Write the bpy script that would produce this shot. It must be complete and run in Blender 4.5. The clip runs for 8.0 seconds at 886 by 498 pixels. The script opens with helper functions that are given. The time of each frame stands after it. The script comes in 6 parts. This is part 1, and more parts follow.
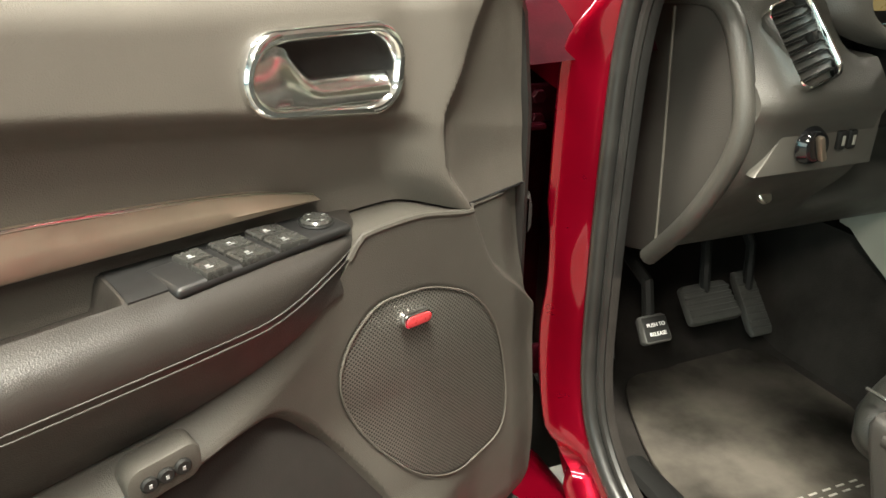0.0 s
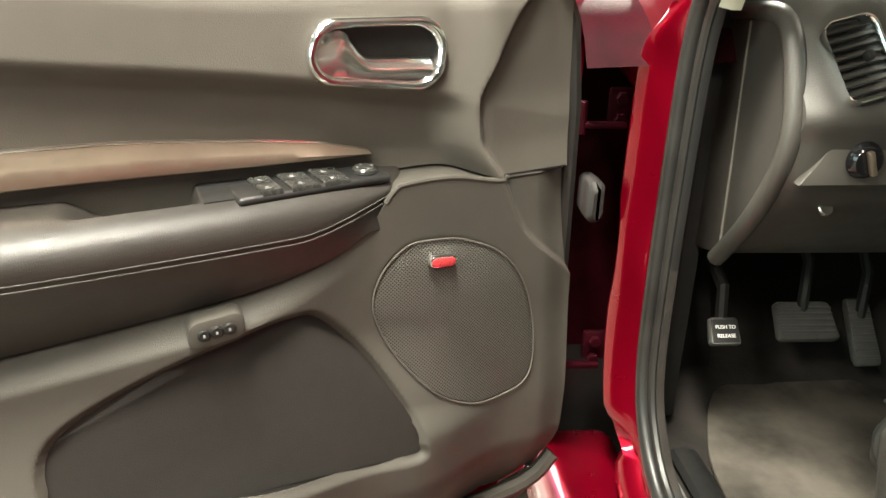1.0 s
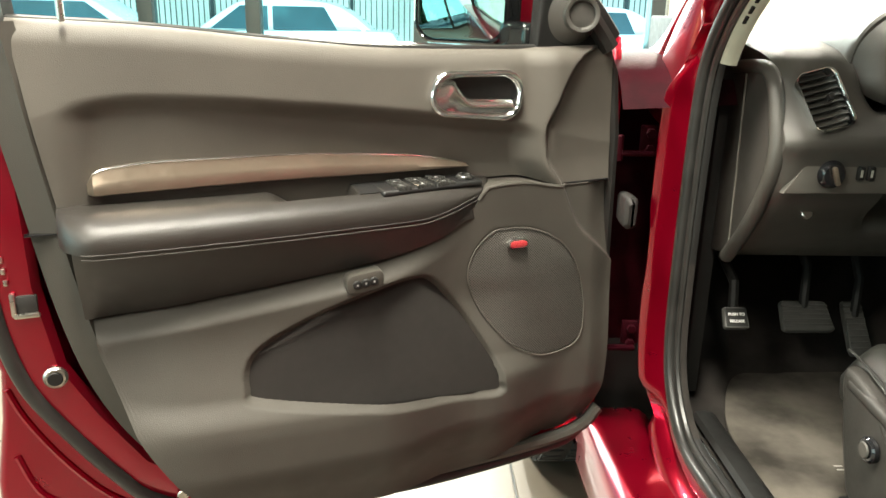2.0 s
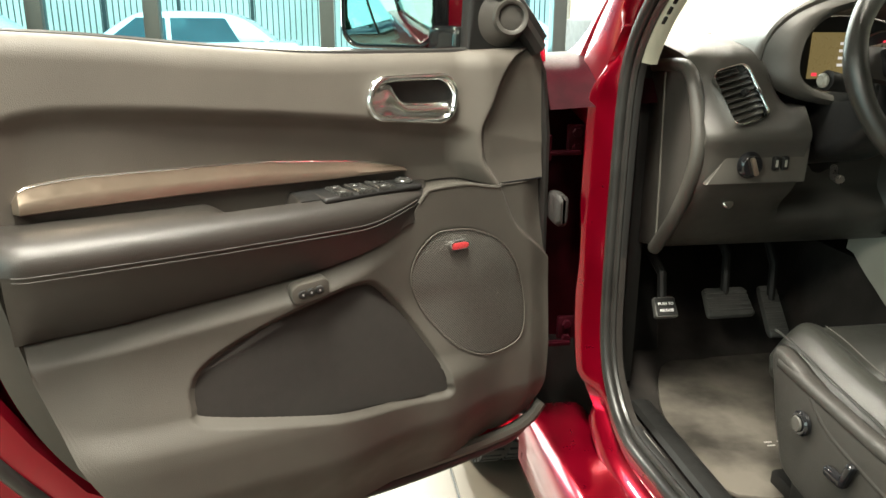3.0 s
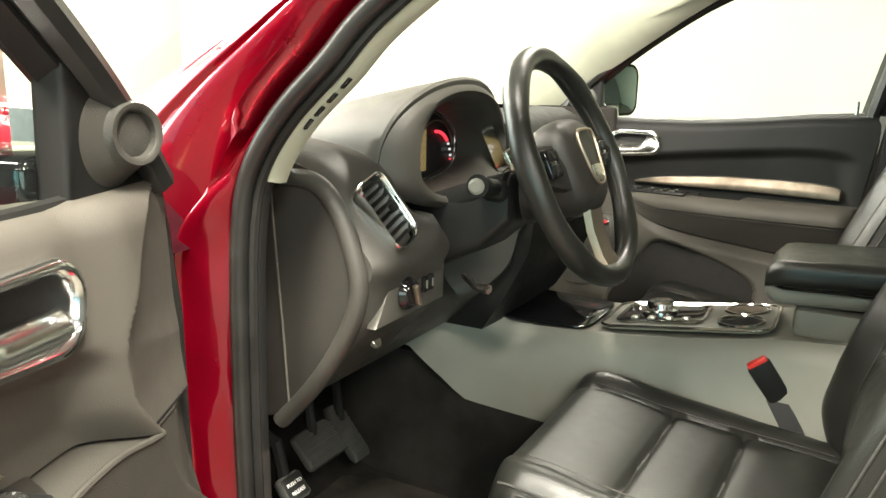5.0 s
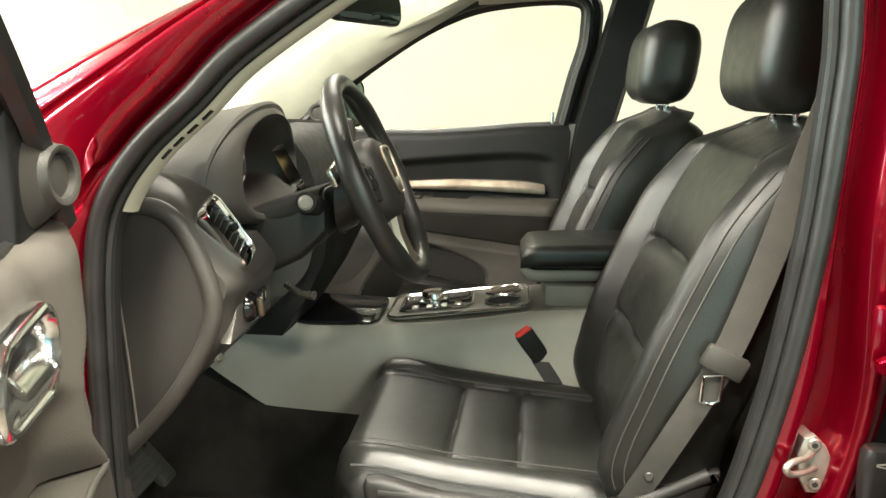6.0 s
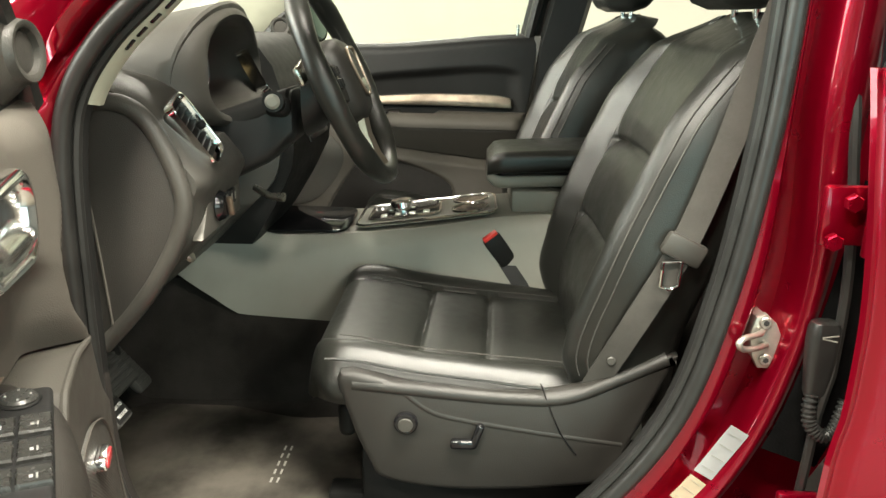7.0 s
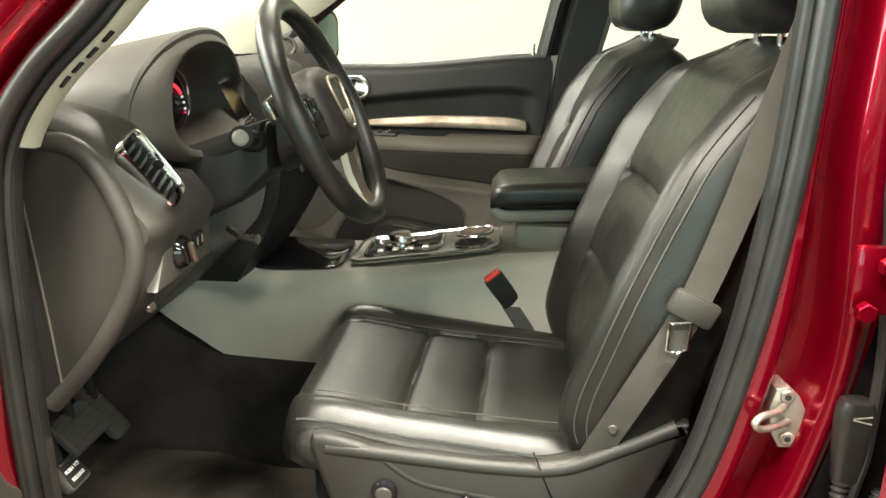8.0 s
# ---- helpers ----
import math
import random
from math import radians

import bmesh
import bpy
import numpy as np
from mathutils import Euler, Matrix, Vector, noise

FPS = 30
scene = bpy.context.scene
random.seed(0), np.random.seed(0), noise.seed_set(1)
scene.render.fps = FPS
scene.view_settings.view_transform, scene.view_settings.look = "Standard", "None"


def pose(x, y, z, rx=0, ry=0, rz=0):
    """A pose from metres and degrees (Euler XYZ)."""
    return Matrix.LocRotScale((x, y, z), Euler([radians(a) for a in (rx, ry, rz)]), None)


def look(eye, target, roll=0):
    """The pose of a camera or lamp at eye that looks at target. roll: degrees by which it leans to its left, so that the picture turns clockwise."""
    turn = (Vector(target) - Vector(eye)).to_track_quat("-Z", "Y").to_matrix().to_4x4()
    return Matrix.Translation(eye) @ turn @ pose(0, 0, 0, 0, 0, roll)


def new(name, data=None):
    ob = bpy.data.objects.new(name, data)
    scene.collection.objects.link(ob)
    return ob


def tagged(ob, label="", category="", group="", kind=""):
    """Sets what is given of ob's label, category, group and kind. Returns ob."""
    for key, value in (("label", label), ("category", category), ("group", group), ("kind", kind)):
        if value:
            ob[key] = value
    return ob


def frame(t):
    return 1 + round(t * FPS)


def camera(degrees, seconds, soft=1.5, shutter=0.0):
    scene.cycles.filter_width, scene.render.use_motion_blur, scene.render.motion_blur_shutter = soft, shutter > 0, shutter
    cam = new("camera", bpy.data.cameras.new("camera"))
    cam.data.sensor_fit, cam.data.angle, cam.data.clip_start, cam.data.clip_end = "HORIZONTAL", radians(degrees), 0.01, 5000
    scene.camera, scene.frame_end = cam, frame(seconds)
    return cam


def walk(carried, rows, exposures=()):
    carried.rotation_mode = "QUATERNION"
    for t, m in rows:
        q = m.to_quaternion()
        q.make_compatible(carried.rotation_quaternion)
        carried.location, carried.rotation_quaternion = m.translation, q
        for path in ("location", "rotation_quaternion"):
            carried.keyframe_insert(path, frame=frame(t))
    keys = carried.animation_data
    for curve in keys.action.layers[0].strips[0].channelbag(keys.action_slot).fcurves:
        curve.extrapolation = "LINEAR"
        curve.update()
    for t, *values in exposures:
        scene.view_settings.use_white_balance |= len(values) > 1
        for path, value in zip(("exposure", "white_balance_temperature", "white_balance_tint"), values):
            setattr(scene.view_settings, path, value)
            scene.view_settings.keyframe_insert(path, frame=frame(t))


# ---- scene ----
cam = camera(59.9, 8.0)
PATH = [
    (0, (-1.341, -0.66, 1.232), (-0.63, 1.041, 0.456), 1.0),
    (0.5, (-1.236, -0.709, 1.256), (-0.753, 1.043, 0.42), 3.5),
    (1, (-1.193, -0.868, 1.235), (-1.018, 0.978, 0.485), 1.8),
    (1.2, (-1.151, -0.93, 1.259), (-1.132, 0.929, 0.519), 0.6),
    (2.3, (-1.324, -1.293, 1.252), (-1.22, 0.618, 0.67), 1.6),
    (2.5, (-1.331, -1.31, 1.257), (-1.203, 0.6, 0.676), 1.7),
    (3, (-1.325, -1.219, 1.246), (-1.028, 0.67, 0.66), 0.4),
    (3.5, (-1.295, -1.024, 1.267), (-0.669, 0.781, 0.676), 0.2),
    (4, (-1.405, -0.889, 1.27), (-0.343, 0.716, 0.724), 1.0),
    (4.5, (-1.493, -0.727, 1.273), (-0.046, 0.557, 0.766), 1.3),
    (5, (-1.486, -0.545, 1.293), (0.229, 0.388, 0.86), 1.1),
    (5.2, (-1.529, -0.485, 1.3), (0.296, 0.222, 0.888), 1.2),
    (6.3, (-1.692, -0.382, 1.324), (0.258, -0.278, 0.89), 0.8),
    (6.5, (-1.697, -0.384, 1.308), (0.246, -0.29, 0.842), 0.5),
    (7, (-1.709, -0.385, 1.274), (0.204, -0.314, 0.697), 0.7),
    (7.5, (-1.694, -0.385, 1.275), (0.209, -0.314, 0.663), 1.4),
    (8, (-1.578, -0.451, 1.297), (0.337, -0.289, 0.744), 0.4),
]
walk(cam, [(t, look(eye, target, roll)) for t, eye, target, roll in PATH], exposures=[(0.0, 2.0), (0.5, 2.09), (1.2, 2.05), (2.3, 1.66), (3.5, 1.8), (4.5, 1.9), (5.2, 1.98), (6.3, 1.62), (7.2, 1.69), (8.0, 1.87)])

# ---------------------------------------------------------------- world, lights
world = bpy.data.worlds.new("sky")
scene.world = world
world.use_nodes = True
_wn = world.node_tree.nodes
_sky = _wn.new("ShaderNodeTexSky")
_sky.sky_type = "NISHITA"
_sky.sun_disc = False
_sky.sun_elevation, _sky.sun_rotation = radians(48), radians(200)
world.node_tree.links.new(_sky.outputs[0], _wn["Background"].inputs[0])
_wn["Background"].inputs[1].default_value = 0.09


def area(name, eye, target, sx, sy, watts, colour=(1, 0.95, 0.81)):
    data = bpy.data.lights.new(name, "AREA")
    data.shape, data.size, data.size_y, data.energy, data.color = "RECTANGLE", sx, sy, watts, colour
    ob = new(name, data)
    ob.matrix_world = look(eye, target)
    return ob


sun = bpy.data.lights.new("sun", "SUN")
sun.energy, sun.angle, sun.color = 3.0, radians(0.5), (1, 0.95, 0.88)
new("sun", sun).matrix_world = look((3, -6, 12), (0, 6, 0))

# unseen lamps added to balance the car's light; one row along the glass front
for lx, ly, w in ((-1.50, -0.90, 105), (-1.7, -3.4, 22), (-3.6, -2.9, 65), (-2.9, 0.7, 100), (-6.0, -0.8, 30), (-3.4, 4.4, 170), (-1.2, 4.4, 140), (0.8, 4.4, 150), (2.6, -2.6, 38), (2.6, 0.4, 38), (2.8, 4.6, 75)):
    area("added_ceiling_lamp", (lx, ly, 3.55), (lx, ly, 0), 0.3, 1.2, w)

# daylight through the side window of the hall
area("window_daylight", (-6.92, -2.6, 1.85), (0, -0.8, 1.2), 6.0, 2.4, 70, (0.82, 1.0, 0.92))
# and through the glass front
area("window_daylight", (-1.3, 5.90, 2.1), (-0.6, 0, 1.2), 5.0, 2.4, 150, (0.86, 1.0, 0.92))

# ---------------------------------------------------------------- materials


def mat(name, colour, rough=0.5, metal=0.0, vary=0.15, scale=6.0, grain=0.0, grain_scale=600.0, bump_kind="noise", coat=0.0, sheen=0.0, smudge=0.05, emit=None, spec=0.5):
    m = bpy.data.materials.new(name)
    m.use_nodes = True
    nt = m.node_tree
    n, l = nt.nodes, nt.links
    b = n["Principled BSDF"]
    tc = n.new("ShaderNodeTexCoord")
    big = n.new("ShaderNodeTexNoise")
    big.inputs["Scale"].default_value, big.inputs["Detail"].default_value = scale, 5
    l.new(tc.outputs["Object"], big.inputs["Vector"])
    mix = n.new("ShaderNodeMix")
    mix.data_type = "RGBA"
    mix.inputs[6].default_value = (*[c * (1 - vary) for c in colour], 1)
    mix.inputs[7].default_value = (*[min(1, c * (1 + vary)) for c in colour], 1)
    span = n.new("ShaderNodeMapRange")
    span.inputs[1].default_value, span.inputs[2].default_value = 0.34, 0.66
    l.new(big.outputs["Fac"], span.inputs[0])
    l.new(span.outputs[0], mix.inputs[0])
    l.new(mix.outputs[2], b.inputs["Base Color"])
    fine = n.new("ShaderNodeTexNoise")
    fine.inputs["Scale"].default_value, fine.inputs["Detail"].default_value = scale * 7, 4
    l.new(tc.outputs["Object"], fine.inputs["Vector"])
    mr = n.new("ShaderNodeMapRange")
    mr.inputs[1].default_value, mr.inputs[2].default_value = 0.3, 0.7
    mr.inputs[3].default_value, mr.inputs[4].default_value = max(0.0, rough - smudge), min(1.0, rough + smudge)
    l.new(fine.outputs["Fac"], mr.inputs[0])
    l.new(mr.outputs[0], b.inputs["Roughness"])
    b.inputs["Metallic"].default_value = metal
    b.inputs["Coat Weight"].default_value = coat
    b.inputs["Coat Roughness"].default_value = 0.04
    b.inputs["Sheen Weight"].default_value = sheen
    b.inputs["Specular IOR Level"].default_value = spec
    if grain:
        if bump_kind == "cells":
            t = n.new("ShaderNodeTexVoronoi")
            out = t.outputs["Distance"]
        else:
            t = n.new("ShaderNodeTexNoise")
            t.inputs["Detail"].default_value = 3
            out = t.outputs["Fac"]
        t.inputs["Scale"].default_value = grain_scale
        l.new(tc.outputs["Object"], t.inputs["Vector"])
        bp = n.new("ShaderNodeBump")
        bp.inputs["Strength"].default_value, bp.inputs["Distance"].default_value = grain, 0.001
        l.new(out, bp.inputs["Height"])
        l.new(bp.outputs[0], b.inputs["Normal"])
    if emit:
        b.inputs["Emission Color"].default_value = (*emit[0], 1)
        b.inputs["Emission Strength"].default_value = emit[1]
    return m


def glass(name, colour, rough=0.0):
    m = bpy.data.materials.new(name)
    m.use_nodes = True
    nt = m.node_tree
    n, l = nt.nodes, nt.links
    n.remove(n["Principled BSDF"])
    tr, gl, mx, fr = n.new("ShaderNodeBsdfTransparent"), n.new("ShaderNodeBsdfGlossy"), n.new("ShaderNodeMixShader"), n.new("ShaderNodeLayerWeight")
    pw, ma = n.new("ShaderNodeMath"), n.new("ShaderNodeMath")
    pw.operation, pw.inputs[1].default_value = "POWER", 4.0
    ma.operation, ma.inputs[1].default_value, ma.inputs[2].default_value = "MULTIPLY_ADD", 0.5, 0.005
    l.new(fr.outputs["Facing"], pw.inputs[0])
    l.new(pw.outputs[0], ma.inputs[0])
    tr.inputs[0].default_value = (*colour, 1)
    gl.inputs["Roughness"].default_value = rough
    l.new(ma.outputs[0], mx.inputs[0])
    l.new(tr.outputs[0], mx.inputs[1])
    l.new(gl.outputs[0], mx.inputs[2])
    l.new(mx.outputs[0], n["Material Output"].inputs[0])
    return m


def mesh_material(name, pitch):
    """Perforated metal: a regular grid of round dark holes."""
    m = mat(name, (0.045, 0.043, 0.038), 0.45, 0.3, 0.1, 10)
    n, l = m.node_tree.nodes, m.node_tree.links
    b = n["Principled BSDF"]
    tc, mp, v, mr, mx, bp = [n.new("ShaderNode" + k) for k in ("TexCoord", "Mapping", "TexVoronoi", "MapRange", "Mix", "Bump")]
    mp.inputs["Rotation"].default_value = (0, radians(45), 0)
    mp.inputs["Scale"].default_value = (1 / pitch, 0.0, 1 / pitch)
    v.inputs["Randomness"].default_value, v.inputs["Scale"].default_value = 0.0, 1.0
    mr.inputs[1].default_value, mr.inputs[2].default_value = 0.26, 0.40
    mx.data_type = "RGBA"
    mx.inputs[6].default_value, mx.inputs[7].default_value = (0.008, 0.008, 0.007, 1), (0.085, 0.080, 0.070, 1)
    bp.inputs["Strength"].default_value, bp.inputs["Distance"].default_value = 0.6, 0.001
    l.new(tc.outputs["Object"], mp.inputs[0])
    l.new(mp.outputs[0], v.inputs["Vector"])
    l.new(v.outputs["Distance"], mr.inputs[0])
    l.new(mr.outputs[0], mx.inputs[0])
    l.new(mr.outputs[0], bp.inputs["Height"])
    l.new(mx.outputs[2], b.inputs["Base Color"])
    l.new(bp.outputs[0], b.inputs["Normal"])
    return m


M_RED = mat("red_paint", (0.265, 0.0010, 0.0145), 0.29, 0.75, 0.06, 3, coat=0.9, smudge=0.02, spec=0.2)
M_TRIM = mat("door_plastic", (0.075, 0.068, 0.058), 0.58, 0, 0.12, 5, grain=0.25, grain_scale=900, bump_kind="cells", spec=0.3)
# darker copy of the door plastic, for trim that gets less light
M_TRIM_DIM = mat("dim_door_plastic", (0.051, 0.047, 0.040), 0.58, 0, 0.12, 5, grain=0.25, grain_scale=900, bump_kind="cells", spec=0.3)
M_DASH = mat("dash_plastic", (0.046, 0.0435, 0.038), 0.44, 0, 0.12, 5, grain=0.3, grain_scale=800, bump_kind="cells")
M_COVER = mat("end_cover_plastic", (0.031, 0.0285, 0.025), 0.5, 0, 0.12, 5, grain=0.3, grain_scale=800, bump_kind="cells", spec=0.35)
M_SHIELD = mat("seat_plastic", (0.022, 0.0205, 0.018), 0.45, 0, 0.12, 5, grain=0.3, grain_scale=800, bump_kind="cells")
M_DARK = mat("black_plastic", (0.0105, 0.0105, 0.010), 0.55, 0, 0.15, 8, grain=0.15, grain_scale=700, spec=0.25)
M_GREY = mat("console_plastic", (0.265, 0.262, 0.228), 0.5, 0, 0.1, 5, grain=0.2, grain_scale=900, bump_kind="cells")
M_LEATHER = mat("black_leather", (0.0165, 0.0170, 0.0148), 0.34, 0, 0.2, 7, grain=0.25, grain_scale=650, bump_kind="cells", smudge=0.05)
M_ARM = mat("armrest_vinyl", (0.021, 0.0185, 0.016), 0.43, 0, 0.1, 7, grain=0.2, grain_scale=900, bump_kind="cells", smudge=0.05)
M_THREAD = mat("thread", (0.050, 0.047, 0.042), 0.7, 0, 0.2, 200)
M_THREADDARK = mat("dark_thread", (0.038, 0.035, 0.031), 0.7, 0, 0.2, 200)
M_THREADPALE = mat("pale_thread", (0.30, 0.29, 0.26), 0.8, 0, 0.2, 200)
M_CARPET = mat("carpet", (0.024, 0.0215, 0.0195), 0.95, 0, 0.35, 9, grain=0.9, grain_scale=420, spec=0.1)
M_MAT = mat("mat_carpet", (0.064, 0.058, 0.049), 0.95, 0, 0.6, 7, grain=0.4, grain_scale=420, spec=0.1)
M_RUBBER = mat("rubber", (0.016, 0.016, 0.015), 0.38, 0, 0.2, 20)
M_PAD = mat("pedal_rubber", (0.050, 0.050, 0.046), 0.55, 0, 0.15, 30, grain=0.2, grain_scale=700)
M_BEIGE = mat("pillar_trim", (0.42, 0.42, 0.33), 0.7, 0, 0.08, 9, grain=0.3, grain_scale=900)
M_CHROME = mat("chrome", (0.88, 0.88, 0.87), 0.13, 1.0, 0.04, 12, smudge=0.03)
# rougher than the bezel's chrome, so the lever reflects brighter and more evenly
M_LEVER = mat("rougher_chrome", (0.80, 0.79, 0.76), 0.20, 1.0, 0.04, 12, smudge=0.02)
M_SATIN = mat("satin_metal", (0.33, 0.27, 0.21), 0.34, 0.85, 0.08, 14, smudge=0.06)
# darker copy of the satin metal, dimming the far door's strip
M_SATIN_DIM = mat("dim_satin_metal", (0.19, 0.155, 0.12), 0.4, 0.85, 0.25, 25, smudge=0.08)
M_STEEL = mat("steel", (0.55, 0.53, 0.48), 0.3, 1.0, 0.15, 30)
M_GLOSS = mat("gloss_black", (0.008, 0.008, 0.009), 0.08, 0, 0.1, 10, smudge=0.03)
# dark colour stands in for the shade inside the map pocket
M_POCKET = mat("pocket_shade", (0.013, 0.0115, 0.010), 0.7, 0, 0.15, 9, grain=0.2, grain_scale=900, bump_kind="cells", spec=0.3)
M_HOLE = mat("recess_black", (0.012, 0.011, 0.010), 0.7, 0, 0.1, 10)
# red paint in a darkened copy, for the shade in the hinge gap
M_RED_SHADED = mat("shaded_red", (0.017, 0.0008, 0.0028), 0.55, 0, 0.25, 30, grain=0.3, grain_scale=300, spec=0.08)
# near black that stands for deep shade in the rear door gap
M_GAP_SHADE = mat("gap_shade", (0.005, 0.005, 0.005), 0.95, 0, 0.3, 40, grain=0.5, grain_scale=300, spec=0.04)
M_SHROUD = mat("shroud_black", (0.010, 0.010, 0.010), 0.46, 0, 0.1, 10, grain=0.1, grain_scale=700)
M_WHITE = mat("white_mark", (0.8, 0.8, 0.78), 0.5, 0, 0.05, 30)
M_BADGE = mat("red_badge", (0.50, 0.05, 0.055), 0.3, 0.2, 0.1, 50)
M_REDPLASTIC = mat("red_plastic", (0.75, 0.03, 0.02), 0.45, 0, 0.08, 40)
M_BELT = mat("webbing", (0.058, 0.054, 0.047), 0.75, 0, 0.1, 30, grain=0.6, grain_scale=700)
M_SCREEN = mat("display", (0.06, 0.045, 0.015), 0.3, 0, 0.1, 20, emit=((0.35, 0.26, 0.10), 0.16))
M_GLOWRED = mat("gauge_red", (0.5, 0.02, 0.03), 0.4, 0, 0.1, 20, emit=((1.0, 0.05, 0.08), 0.35))
M_GLOWWHITE = mat("gauge_white", (0.5, 0.5, 0.5), 0.4, 0, 0.1, 20, emit=((0.9, 0.85, 0.8), 0.22))
M_MIRROR = mat("mirror_glass", (0.22, 0.28, 0.275), 0.02, 1.0, 0.02, 10, smudge=0.01)
M_TYRE = mat("tyre", (0.02, 0.02, 0.02), 0.75, 0, 0.2, 20, grain=0.4, grain_scale=200)
M_GLASS = glass("car_glass", (0.93, 0.97, 0.94))
# cyan tint puts the cooler colour of outdoor daylight into the panes
M_SHOPGLASS = glass("cool_shop_glass", (0.66, 0.92, 0.96))
M_CLEAR = glass("clear_glass", (0.95, 0.98, 0.97))
M_KEY = mat("key_plastic", (0.030, 0.030, 0.028), 0.26, 0, 0.1, 20)
M_PLATE = mat("plate_plastic", (0.085, 0.080, 0.070), 0.40, 0.2, 0.08, 9, grain=0.1, grain_scale=800)
M_CONCRETE = mat("concrete", (0.42, 0.42, 0.40), 0.9, 0, 0.2, 0.7, grain=0.4, grain_scale=40)
M_CARGLASS = mat("dark_car_glass", (0.05, 0.09, 0.11), 0.06, 0, 0.1, 2)
M_SIGN = mat("red_sign", (0.65, 0.05, 0.07), 0.5, 0, 0.08, 4)
M_WOOD = mat("wood_panel", (0.34, 0.22, 0.12), 0.5, 0, 0.3, 3, grain=0.3, grain_scale=60)
M_STICKER = mat("sticker_paper", (0.27, 0.27, 0.27), 0.5, 0, 0.06, 40)
M_CREAM = mat("cream_paper", (0.36, 0.29, 0.20), 0.6, 0, 0.05, 40)
M_YELLOW = mat("yellow_plastic", (0.75, 0.5, 0.02), 0.5, 0, 0.1, 10)
M_WALL = mat("cream_wall", (0.45, 0.435, 0.362), 0.8, 0, 0.03, 1.5, grain=0.15, grain_scale=90)
M_DARKWALL = mat("grey_wall", (0.13, 0.125, 0.115), 0.75, 0, 0.1, 1.2, grain=0.15, grain_scale=90)
M_FRAME = mat("window_steel", (0.03, 0.035, 0.035), 0.45, 0.3, 0.15, 4)
M_TILE = mat("floor_tile", (0.112, 0.098, 0.076), 0.38, 0, 0.05, 1.3, grain=0.05, grain_scale=40)
# out of view; grey chosen to limit light bounced off the ceiling
M_CEIL = mat("ceiling_paint", (0.22, 0.212, 0.195), 0.85, 0, 0.04, 1.2)
M_CARWHITE = mat("white_car_paint", (0.78, 0.79, 0.80), 0.25, 0, 0.03, 3, coat=0.8)
M_LEAF = mat("leaf", (0.06, 0.12, 0.035), 0.6, 0, 0.45, 5)
M_BRICKISH = mat("far_render", (0.45, 0.42, 0.38), 0.8, 0, 0.15, 0.6)

# ---------------------------------------------------------------- mesh helpers


def mesh_of(name, bm, m, smooth=True, angle=40):
    bmesh.ops.recalc_face_normals(bm, faces=bm.faces)
    me = bpy.data.meshes.new(name)
    for f in bm.faces:
        f.smooth = smooth
    if smooth:
        lim = radians(angle)
        for e in bm.edges:
            if len(e.link_faces) == 2 and e.calc_face_angle(0) > lim:
                e.smooth = False
    bm.to_mesh(me)
    bm.free()
    me.materials.append(m)
    return me


def part(name, bm, m, parent=None, label="", smooth=True, angle=40):
    ob = new(name, mesh_of(name, bm, m, smooth, angle))
    if parent:
        ob.parent = parent
    if label:
        ob["label"] = label
    return ob


def empty(name, m=None, label="", category="", group="", kind=""):
    ob = new(name)
    ob.empty_display_size = 0.05
    if m is not None:
        ob.matrix_world = m
    return tagged(ob, label, category, group, kind)


def loft(rings, closed=True, caps=True, bm=None, loop=False):
    """Quads between rings of equal length. closed: each ring is a loop; loop: the last ring meets the first."""
    bm = bm or bmesh.new()
    vs = [[bm.verts.new(p) for p in r] for r in rings]
    n = len(rings[0])
    for i in range(len(vs) if loop else len(vs) - 1):
        a, b = vs[i], vs[(i + 1) % len(vs)]
        for j in range(n if closed else n - 1):
            k = (j + 1) % n
            try:
                bm.faces.new((a[j], a[k], b[k], b[j]))
            except ValueError:
                pass
    if caps and closed and not loop:
        bm.faces.new(vs[0][::-1])
        bm.faces.new(vs[-1])
    return bm


def tube(path, r, n=8, bm=None, closed=False, flat=1.0, up=None):
    """A tube of radius r (a number or one per point) along points."""
    pts = [Vector(p) for p in path]
    rings = []
    prev = Vector(up) if up else None
    for i, p in enumerate(pts):
        if closed:
            d = pts[(i + 1) % len(pts)] - pts[i - 1]
        else:
            d = pts[min(i + 1, len(pts) - 1)] - pts[max(i - 1, 0)]
        d.normalize()
        if prev is None:
            prev = Vector((0, 0, 1)) if abs(d.z) < 0.9 else Vector((1, 0, 0))
        s = d.cross(prev).normalized()
        t = s.cross(d).normalized()
        prev = t
        rad = r[i] if isinstance(r, (list, tuple)) else r
        rings.append([p + rad * (s * math.cos(2 * math.pi * k / n) + t * flat * math.sin(2 * math.pi * k / n)) for k in range(n)])
    return loft(rings, True, not closed, bm, closed)


def box(sx, sy, sz, c=(0, 0, 0), bevel=0.004, seg=2, m=None, bm=None):
    """A bevelled box with its centre at c."""
    b = bmesh.new()
    bmesh.ops.create_cube(b, size=1)
    bmesh.ops.scale(b, vec=(sx, sy, sz), verts=b.verts)
    if bevel:
        bmesh.ops.bevel(b, geom=b.edges[:], offset=min(bevel, 0.45 * min(sx, sy, sz)), segments=seg, affect="EDGES", profile=0.5)
    b.transform(Matrix.Translation(c) @ (m or Matrix()))
    if bm is None:
        return b
    me = bpy.data.meshes.new("tmp")
    b.to_mesh(me)
    b.free()
    bm.from_mesh(me)
    bpy.data.meshes.remove(me)
    return bm


